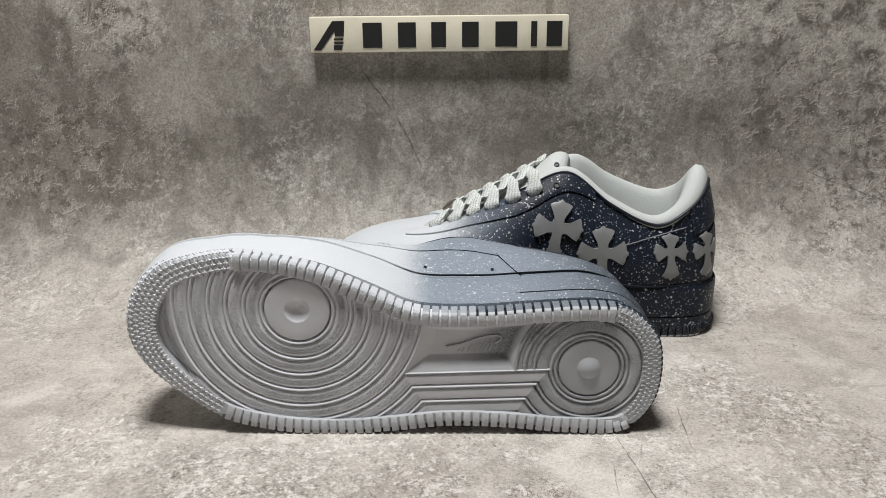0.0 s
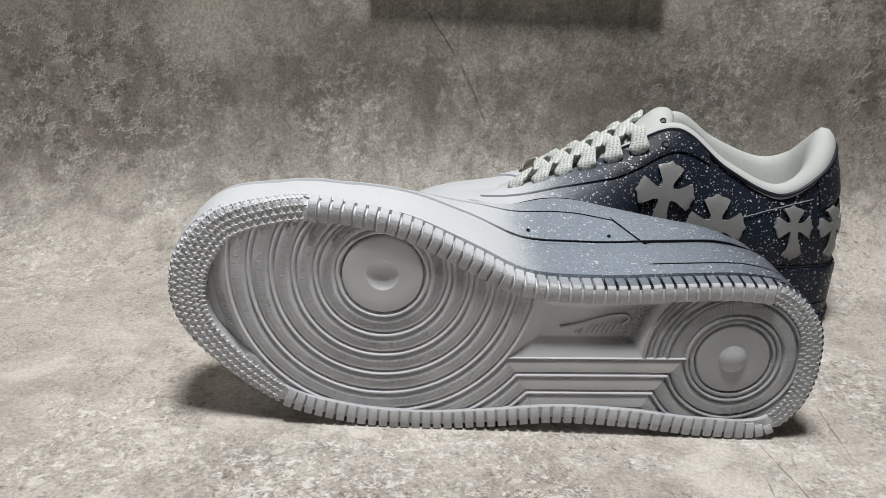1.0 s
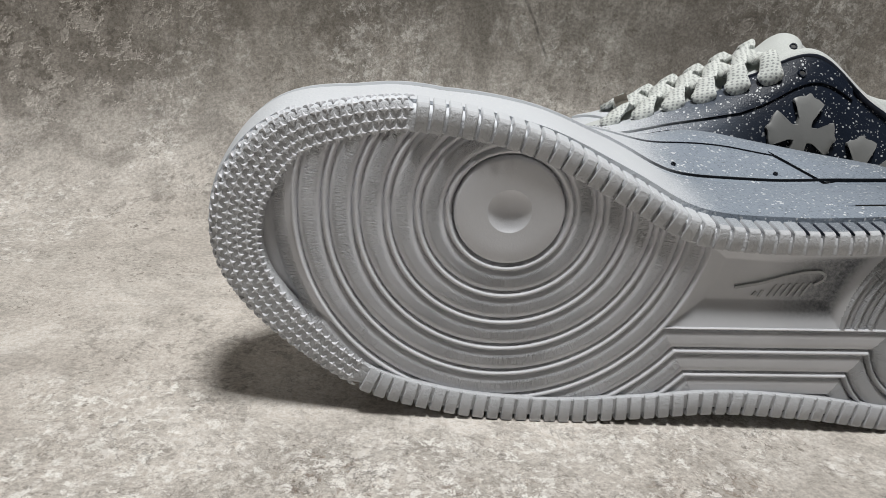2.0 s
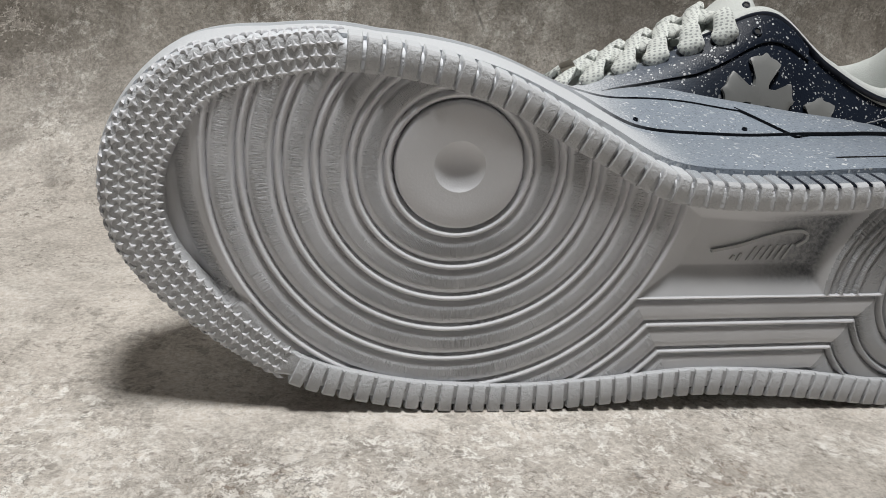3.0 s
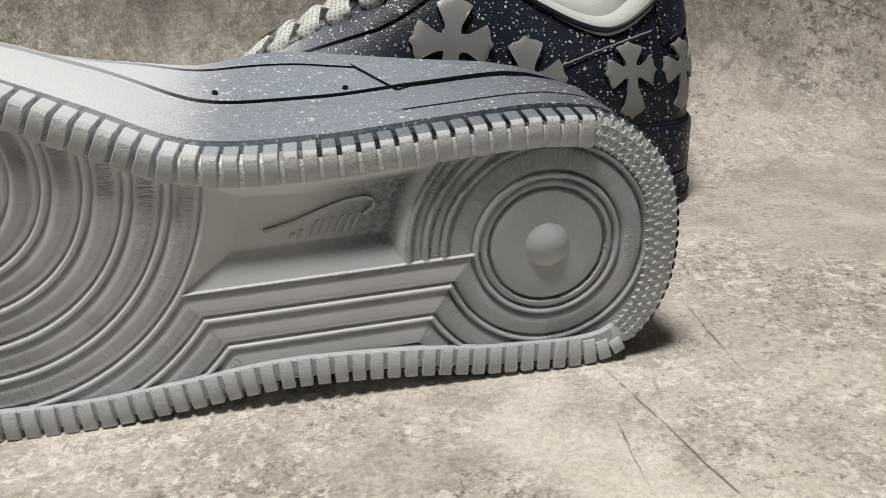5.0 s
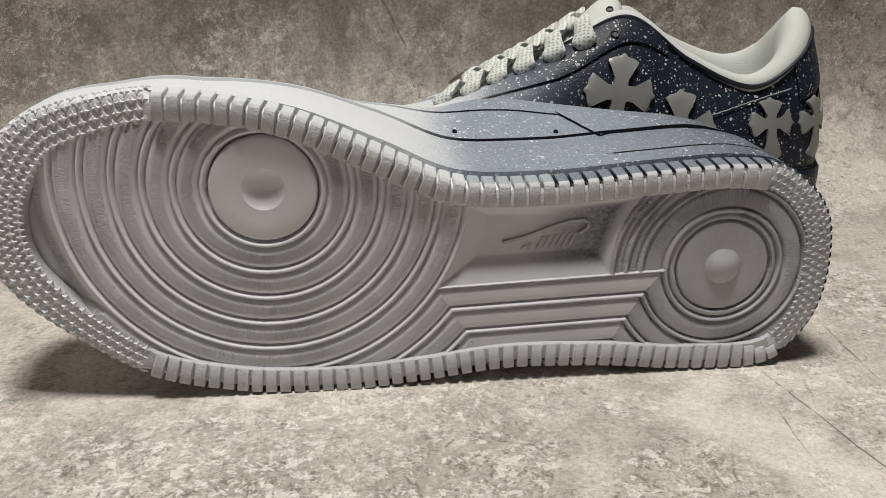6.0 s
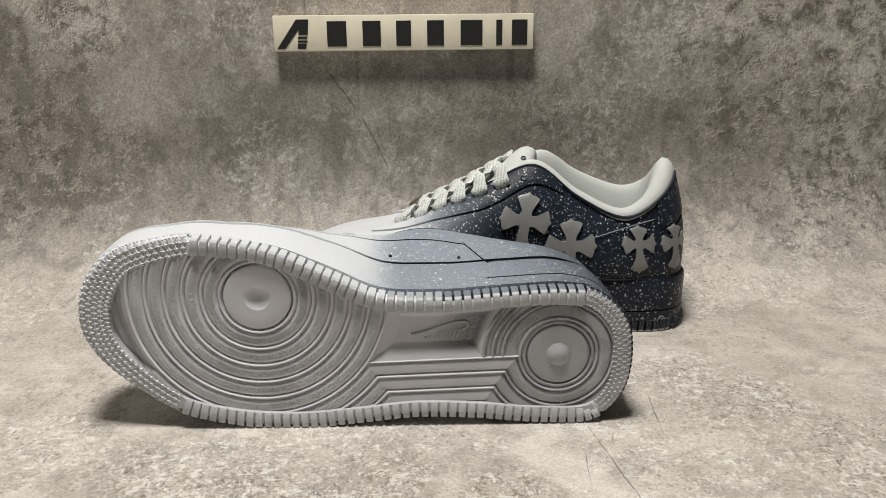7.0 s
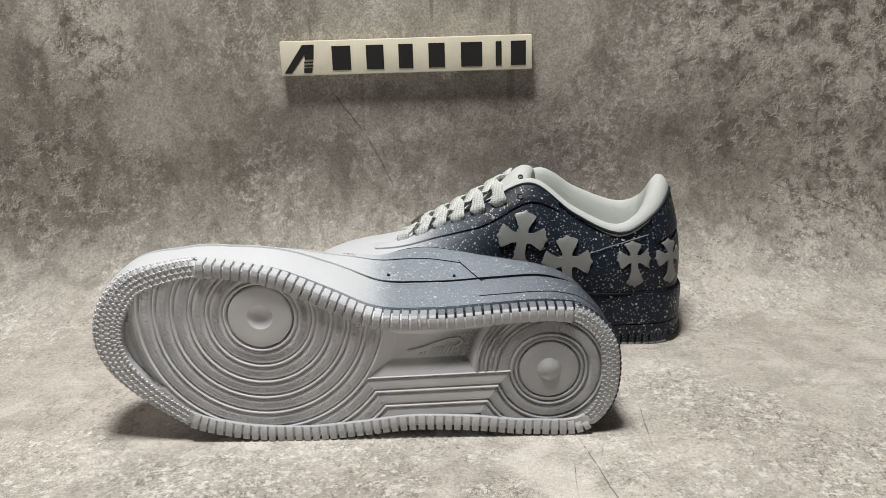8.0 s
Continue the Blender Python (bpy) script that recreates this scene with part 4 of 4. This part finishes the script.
def build_tongue(shoe, flip):
    """Padded tongue, arched across and rounded over at its tip, with a punched lace hole."""
    s = -1.0 if flip else 1.0
    line = open_spline([(0.172, -0.0240, 0.0640), (0.150, -0.0235, 0.0735), (0.125, -0.0225, 0.0850), (0.100, -0.0195, 0.0985), (0.091, -0.0165, 0.1060), (0.084, -0.0135, 0.1125), (0.076, -0.0105, 0.1182), (0.068, -0.0090, 0.1165)], 7)
    n, cols = len(line), 21
    verts = []
    for layer in (0, 1):
        for i, c in enumerate(line):
            f = i / (n - 1)
            tip = max(0.0, (f - 0.80) / 0.20)
            half = (0.017 + 0.014 * f ** 0.7) * math.sqrt(max(0.02, 1 - 0.55 * tip ** 3))
            t = line[min(i + 1, n - 1)] - line[max(i - 1, 0)]
            t /= np.linalg.norm(t)
            nor = np.array([-t[2], 0, t[0]])
            nor = nor if nor[2] > 0 else -nor
            for j in range(cols):
                x = -1 + 2 * j / (cols - 1)
                puff = (0.0035 + 0.0030 * f) * math.sqrt(max(0.0, 1 - abs(x) ** 3.5)) * math.sqrt(max(0.0, 1 - tip ** 3))
                p = c + np.array([0, half * x, 0]) - np.array([0, 0, 1.0]) * 0.017 * abs(x) ** 2.4 * (0.5 + 0.5 * f)
                p = p + nor * (puff if layer == 0 else -puff)
                verts.append((p[0], s * p[1], p[2]))
    faces = grid_faces(n, cols)
    off = n * cols
    faces += [tuple(off + i for i in reversed(f)) for f in grid_faces(n, cols)]
    for i in range(n - 1):
        faces.append((i * cols, off + i * cols, off + (i + 1) * cols, (i + 1) * cols))
        faces.append((i * cols + cols - 1, (i + 1) * cols + cols - 1, off + (i + 1) * cols + cols - 1, off + i * cols + cols - 1))
    for j in range(cols - 1):
        a = (n - 1) * cols + j
        faces.append((a, a + 1, off + a + 1, off + a))
        faces.append((j, off + j, off + j + 1, j + 1))
    piece("tongue", verts, faces, M_LINING, shoe, "padded white tongue", angle=80)
    at = verts[int(n * 0.86) * cols + int(cols * 0.20)]
    eyelet(shoe, np.array([at[0], s * at[1], at[2] + 0.0004]), np.array([0.05, -0.72, 0.69]), s, 0.0020)


def build_lining(shoe, flip):
    s = -1.0 if flip else 1.0
    ks = np.linspace(6.35, 17.45, 150)
    cols = [(0.0006, -0.0030), (0.0004, 0.0004), (-0.0006, 0.0018), (-0.0024, 0.0030), (-0.0048, 0.0032), (-0.0070, 0.0018), (-0.0084, -0.0020), (-0.0092, -0.0090), (-0.0090, -0.0180), (-0.0085, -0.0300)]
    verts = []
    for k in ks:
        i = k * PER
        a, b, f = int(i) % COUNT, (int(i) + 1) % COUNT, i - int(i)
        top = TOP[a] * (1 - f) + TOP[b] * f
        t = TOP[(a + 2) % COUNT] - TOP[(a - 2) % COUNT]
        n = np.array([t[1], -t[0]])
        n /= np.linalg.norm(n) + 1e-9
        if np.dot(n, top[:2] - np.array([0.02, -0.002])) < 0:
            n = -n
        heel = math.exp(-((k - 12.0) / 1.7) ** 2)
        fade = min(1.0, (k - 6.1) / 1.0, (17.7 - k) / 1.0)
        for off, z in cols:
            off, z = off * (0.3 + 0.7 * fade), (z * fade if z > 0 else z)
            up = z * (1.0 + 1.9 * heel) if z > 0 else z
            verts.append((top[0] + n[0] * off * (1 + 0.75 * heel), s * (top[1] + n[1] * off * (1 + 0.75 * heel)), max(0.050, top[2] + up)))
        verts.append((top[0] * 0.9 + 0.0, s * (top[1] - n[1] * 0.012), 0.049))
    piece("collar_lining", verts, grid_faces(len(ks), len(cols) + 1), M_LINING, shoe, "padded white mesh collar lining", angle=80)
    # footbed
    inner = []
    for k in np.linspace(4.0, 20.0, 90):
        p = upper_point(k * PER, 0.12)
        c = np.array([p[0], -0.012])
        q = c + (p[:2] - c) * 0.86
        inner.append((q[0], s * q[1], 0.0485))
    inner.append(inner[0])
    piece("insole", inner[:-1], [tuple(range(len(inner) - 1))], M_LINING, shoe, "white fabric insole")


def build_collar_line(shoe, flip):
    """Added narrow dark tube that draws the dark line along collar and eyestay's top."""
    s = -1.0 if flip else 1.0
    ks = np.linspace(6.2, 17.6, 150)
    verts = []
    for k in ks:
        p, d = upper_point(k * PER, 0.985), upper_normal(k * PER, 0.97)
        c = p + d * 0.0010
        up = np.array([0, 0, 1.0])
        for j in range(6):
            a = 2 * math.pi * j / 6
            q = c + (d * math.cos(a) + up * math.sin(a)) * 0.0013
            verts.append((q[0], s * q[1], q[2]))
    piece("collar_edge_line", verts, grid_faces(len(ks), 6, wrap_cols=True), M_NAVY, shoe, angle=70)


def build_welt(shoe, flip):
    """The thin dark line where the upper is set into the cupsole."""
    s = -1.0 if flip else 1.0
    verts = []
    n = COUNT * 2
    for i in range(n):
        st = i / 2
        hm = wall_height(edge_frame(st)[0][0])
        lo, hi = 0.0, 0.3
        for _ in range(12):
            mid = (lo + hi) / 2
            lo, hi = (mid, hi) if upper_point(st, mid)[2] < hm + 0.0006 else (lo, mid)
        p, d = upper_point(st, lo), upper_normal(st, lo)
        c = p + d * 0.0021
        up = np.array([0, 0, 1.0])
        for a, b in ((-0.0004, -0.0006), (0.0006, -0.0004), (0.0006, 0.0004), (-0.0004, 0.0006)):
            q = c + d * a + up * b
            verts.append((q[0], s * q[1], q[2]))
    piece("welt", verts, grid_faces(n, 4, wrap_rows=True, wrap_cols=True), M_SEAM_STAND if flip else M_SEAM, shoe)


def build_laces(shoe, flip):
    s = -1.0 if flip else 1.0
    rows_u = (0.1500, 0.1375, 0.1250, 0.1125, 0.1000, 0.0870)
    knots = {}
    for side in (1, -1):
        for j, u in enumerate(rows_u):
            k = throat(u, side)
            e = upper_point(k * PER, 1.0)
            lo = upper_point(k * PER, 0.835)
            d = upper_normal(k * PER, 0.86)
            knots[side, j] = (e, lo, d)

    def across(a, b, lift, name):
        (e0, l0, d0), (e1, l1, d1) = a, b
        up = np.array([0.35, 0, 0.94])
        mid = (e0 + e1) / 2 + up * (0.0085 + lift)
        pts = [l0 - d0 * 0.0008, l0 * 0.85 + e0 * 0.15 + d0 * 0.0034, l0 * 0.5 + e0 * 0.5 + d0 * 0.0056, e0 + up * 0.0050 + d0 * 0.0034, (e0 * 2 + mid) / 3 + up * 0.0030, mid,
               (e1 * 2 + mid) / 3 + up * 0.0030, e1 + up * 0.0048 + d1 * 0.0034, l1 * 0.5 + e1 * 0.5 + d1 * 0.0056, l1 * 0.85 + e1 * 0.15 + d1 * 0.0034, l1 - d1 * 0.0008]
        path = open_spline(pts, 5)
        wd = [np.array([0.80, 0.0, -0.60])] * len(path)
        verts, faces = ribbon(path, wd, 0.0047, 0.0030)
        piece(name, [(p[0], s * p[1], p[2]) for p in verts], faces, M_LACE, shoe, angle=60)

    for j in range(len(rows_u) - 1):
        across(knots[1, j], knots[-1, j + 1], 0.0, "lace")
        across(knots[-1, j], knots[1, j + 1], 0.0016, "lace")
    across(knots[1, 0], knots[-1, 0], -0.0005, "lace")
    # metal tag on the lowest lace
    c = (knots[1, 0][0] + knots[-1, 0][0]) / 2 + np.array([0.003, 0, 0.0098])
    v, f = box(-0.0035, 0.0035, -0.009, 0.009, -0.0011, 0.0011)
    tag = bevelled("lace_tag", v, f, M_METAL, shoe, 0.0006, "dark metal lace tag")
    tag.matrix_local = Matrix.Translation((c[0], s * c[1], c[2])) @ pose(0, 0, 0, 0, 28, 0)
    # top eyelets
    for side in (1, -1):
        k = throat(0.073, side)
        p, d = upper_point(k * PER, 0.84), upper_normal(k * PER, 0.84)
        eyelet(shoe, p + d * 0.0023, d, s, 0.0023)


def eyelet(shoe, p, d, s, radius):
    """A punched hole with a soft raised rim."""
    d = np.array([d[0], s * d[1], d[2]])
    t = np.cross(d, (0, 0, 1))
    t /= np.linalg.norm(t)
    b = np.cross(d, t)
    seg = 16
    v = []
    for r, h in ((0.0, -0.0002), (0.55, -0.0002), (0.62, 0.0003), (0.85, 0.0004), (1.0, -0.0004)):
        for k in range(seg):
            a = 2 * math.pi * k / seg
            v.append(np.array([p[0], s * p[1], p[2]]) + (t * math.cos(a) + b * math.sin(a)) * radius * r + d * h)
    ob = piece("eyelet", v, grid_faces(5, seg, wrap_cols=True), (M_DOTS, M_INK), shoe)
    for q in ob.data.polygons:
        if (q.center - Vector((p[0], s * p[1], p[2]))).length < radius * 0.57:
            q.material_index = 1


def build_patch(shoe, flip, u, z, scale, spin, tip):
    """A grey leather cross with flared arms, laid on the outer wall where a level ray from outside meets it."""
    s = -1.0 if flip else 1.0
    stations = np.linspace(12.0, 18.6, 200)
    k = min(stations, key=lambda q: abs(upper_at_height(q, z)[0][0] - u) + (0 if upper_at_height(q, z)[0][1] < 0 else 1))
    seg = 120
    shape = cross_outline(seg, tip)
    verts = []
    rings = (0.0, 0.25, 0.5, 0.75, 0.93, 1.0, 1.0)
    for r_i, r in enumerate(rings):
        for x, y in shape:
            c, w = math.cos(spin), math.sin(spin)
            a, b = scale * r * (x * c - y * w), scale * r * (x * w + y * c)
            # walk along the wall by arc length
            kk = walk_along(k, a, z + b)
            p, d = upper_at_height(kk, z + b)
            off = (0.0026, 0.0026, 0.0026, 0.0026, 0.0026, 0.0021, 0.0004)[r_i]
            q = p + d * off
            verts.append((q[0], s * q[1], q[2]))
    ob = piece("cross_patch", verts, grid_faces(len(rings), seg, wrap_cols=True), M_PATCH, shoe, "grey leather cross patch", angle=50)
    return ob


def upper_at_height(k, z):
    """The upper's (or sidewall's) point and normal at station k and height z."""
    lo, hi = 0.0, 1.0
    for _ in range(14):
        mid = (lo + hi) / 2
        if upper_point(k * PER, mid)[2] < z:
            lo = mid
        else:
            hi = mid
    h = (lo + hi) / 2
    return upper_point(k * PER, h), upper_normal(k * PER, h)


def walk_along(k, distance, z):
    """The station reached by going distance along the wall at height z, towards the toe when positive."""
    step = 0.15 if distance > 0 else -0.15
    left = abs(distance)
    p, _ = upper_at_height(k, z)
    for _ in range(60):
        q, _ = upper_at_height(k + step, z)
        d = float(np.linalg.norm(q[:2] - p[:2]))
        if d >= left:
            return k + step * left / max(d, 1e-9)
        left -= d
        k += step
        p = q
    return k


def cross_outline(seg, tip):
    """Polar outline of a cross with four flared, scalloped arms, the lower one longer; unit half width 1."""
    corners = []

    def arm(angle, length, root, tip, bow):
        c, w = math.cos(angle), math.sin(angle)
        for x, y in ((root * 1.15, -root), (length * 0.50, -root * 1.10), (length * 0.68, -tip * 0.60), (length * 0.83, -tip), (length * 0.93, -tip * 0.60), (length * 0.95, -tip * 0.26), (length + bow, 0.0),
                     (length * 0.95, tip * 0.26), (length * 0.93, tip * 0.60), (length * 0.83, tip), (length * 0.68, tip * 0.60), (length * 0.50, root * 1.10), (root * 1.15, root)):
            corners.append((x * c - y * w, x * w + y * c))

    arm(0.0, 0.94, 0.19, tip, 0.07)
    arm(math.pi / 2, 0.94, 0.19, tip, 0.07)
    arm(math.pi, 0.94, 0.19, tip, 0.07)
    arm(1.5 * math.pi, 1.52, 0.19, tip, 0.08)
    pts = np.array(corners)
    d = np.concatenate([[0], np.cumsum(np.linalg.norm(np.diff(np.vstack([pts, pts[:1]]), axis=0), axis=1))])
    out = []
    for j in range(seg):
        q = d[-1] * j / seg
        i = min(len(pts) - 1, int(np.searchsorted(d, q, side="right") - 1))
        f = (q - d[i]) / (d[i + 1] - d[i])
        out.append(tuple(pts[i] * (1 - f) + pts[(i + 1) % len(pts)] * f))
    return out


def build_stitch(shoe, flip, ends, name="stitch_line"):
    """A raised pale seam between two places (u, z) on the outer side."""
    s = -1.0 if flip else 1.0
    (u0, z0), (u1, z1) = ends
    stations = np.linspace(12.2, 17.0, 110)
    verts = []
    n = 26
    for j in range(n):
        f = j / (n - 1)
        z = z0 + (z1 - z0) * f
        u = u0 + (u1 - u0) * f
        k = min(stations, key=lambda q: abs(upper_at_height(q, z)[0][0] - u) + (0 if upper_at_height(q, z)[0][1] < 0 else 1))
        p, d = upper_at_height(k, z)
        c = p + d * 0.0013
        up = np.array([0, 0, 1.0])
        for a in range(5):
            w = 2 * math.pi * a / 5
            q = c + (d * math.cos(w) + up * math.sin(w)) * (0.00038 if 0 < j < n - 1 else 0.0002)
            verts.append((q[0], s * q[1], q[2]))
    piece(name, verts, grid_faces(n, 5, wrap_cols=True), M_PERF, shoe, "pale stitched seam")


def build_perforations(shoe, flip):
    """Two arcs of punched holes across the toe vamp's end."""
    s = -1.0 if flip else 1.0
    for row, k0 in ((0, 4.96), (1, 5.06)):
        for j in range(9):
            h = 0.37 + 0.03 * j
            k = k0 - 1.3 * (h - 0.37)
            p, d = upper_point(k * PER, h), upper_normal(k * PER, h)
            d = np.array([d[0], s * d[1], d[2]])
            t = np.cross(d, (0, 0, 1))
            t /= np.linalg.norm(t)
            b = np.cross(d, t)
            c = np.array([p[0], s * p[1], p[2]])
            v = [c + (t * math.cos(math.pi / 4 * a) + b * math.sin(math.pi / 4 * a)) * r + d * e for r, e in ((0.0007, 0.0014), (0.00045, 0.0015), (0.0003, 0.0013)) for a in range(8)]
            piece("perforation", v, grid_faces(3, 8, wrap_cols=True) + [tuple(range(16, 24))], M_PERF, shoe)


def bump_fn(*pairs):
    xs, ys = [p[0] for p in pairs], [p[1] for p in pairs]
    return lambda k: float(np.interp(k, xs, ys))


def make_shoe(name, flip, label, m):
    shoe = new(name)
    tagged(shoe, label, "shoe", "pair of sneakers")
    shoe.matrix_world = m
    wall, outsole = build_sole(shoe, flip)
    build_tread(shoe, outsole, flip, 0.00038 if not flip else 0.0025)
    s = -1.0 if flip else 1.0
    leather = M_PAINT_STAND if flip else M_PAINT_LIT
    rows = 24
    verts = [(lambda p: (p[0], s * p[1], p[2]))(upper_point(i, j / (rows - 1))) for i in range(COUNT) for j in range(rows)]
    piece("upper", verts, grid_faces(COUNT, rows, wrap_rows=True), leather, shoe)
    # leather pieces of the upper
    top_edge = lambda k: 0.985
    seam = bump_fn((2.6, 0.36), (4.0, 0.36), (5.5, 0.34), (6.6, 0.31), (7.4, 0.30), (8.5, 0.30), (10.0, 0.40), (11.2, 0.58))
    panel("quarter", shoe, 3.3, 11.2, seam, bump_fn((3.3, 0.74), (6.5, 0.66), (7.5, 0.78), (8.2, 0.93), (11.2, 0.965)), flip, leather, 0.0009)
    panel("heel_counter", shoe, 7.42, 12.0, lambda k: 0.0, lambda k: seam(k) + 0.02, flip, leather, 0.0015, lean=0.50)
    panel("heel_counter", shoe, 12.04, 16.4, lambda k: 0.0, bump_fn((12.04, 0.60), (13.2, 0.56), (14.5, 0.46), (16.4, 0.24)), flip, leather, 0.0014)
    panel("side_overlay", shoe, 16.5, 20.6, lambda k: 0.0, bump_fn((16.5, 0.30), (18.5, 0.36), (20.6, 0.30)), flip, leather)
    panel("heel_tab", shoe, 11.1, 13.15, bump_fn((11.1, 0.66), (12.1, 0.62), (13.15, 0.68)), top_edge, flip, leather, 0.0020)
    panel("eyestay", shoe, 2.6, 8.0, bump_fn((2.6, 0.70), (4.5, 0.66), (6.4, 0.60), (7.2, 0.66), (8.0, 0.84)), top_edge, flip, leather, 0.0020)
    panel("eyestay", shoe, 15.35, 20.2, bump_fn((15.35, 0.88), (16.0, 0.79), (16.6, 0.71), (17.2, 0.66), (18.4, 0.67), (20.2, 0.72)), top_edge, flip, leather, 0.0018)
    panel("toe_cap", shoe, -1.9, 2.1, lambda k: 0.0, bump_fn((-1.9, 0.28), (0, 0.26), (2.1, 0.28)), flip, leather, 0.0010, edge=M_WHITE)
    build_tongue(shoe, flip)
    build_lining(shoe, flip)
    build_laces(shoe, flip)
    build_welt(shoe, flip)
    build_collar_line(shoe, flip)
    for k, h in ((6.05, 0.14), (7.30, 0.13)):
        p, d = upper_point(k * PER, h), upper_normal(k * PER, h)
        eyelet(shoe, p + d * 0.0003, d, s, 0.0010)
    patches = ((0.0700, 0.0815, 0.0182, 0.12, 0.44), (0.0395, 0.0640, 0.0182, 0.0, 0.46), (-0.0060, 0.0645, 0.0126, 0.0, 0.50), (-0.0300, 0.0640, 0.0124, 0.0, 0.50))
    for u, z, scale, spin, tip in patches if flip else ():
        build_patch(shoe, flip, u, z, scale, spin, tip)
    if flip:
        build_stitch(shoe, flip, ((0.0325, 0.067), (-0.016, 0.081)))
    build_lugs(outsole, flip)
    build_studs(outsole, flip)
    if not flip:
        build_perforations(shoe, flip)
        build_arch_marks(outsole)
    return shoe


# lying on its outer side, the sole turned to the room
LIE = Matrix(((-0.9743, 0.2251, 0.0, 0.153), (0.0, 0.0, 1.0, 0.462), (0.2251, 0.9743, 0.0, 0.0395), (0, 0, 0, 1)))
make_shoe("sneaker", False, "white to navy sneaker lying on its side, sole showing", LIE)
STAND = pose(0.231, 0.628, 0.0, 0, 0, 167)
make_shoe("sneaker", True, "speckled navy sneaker standing upright with grey cross patches", STAND)
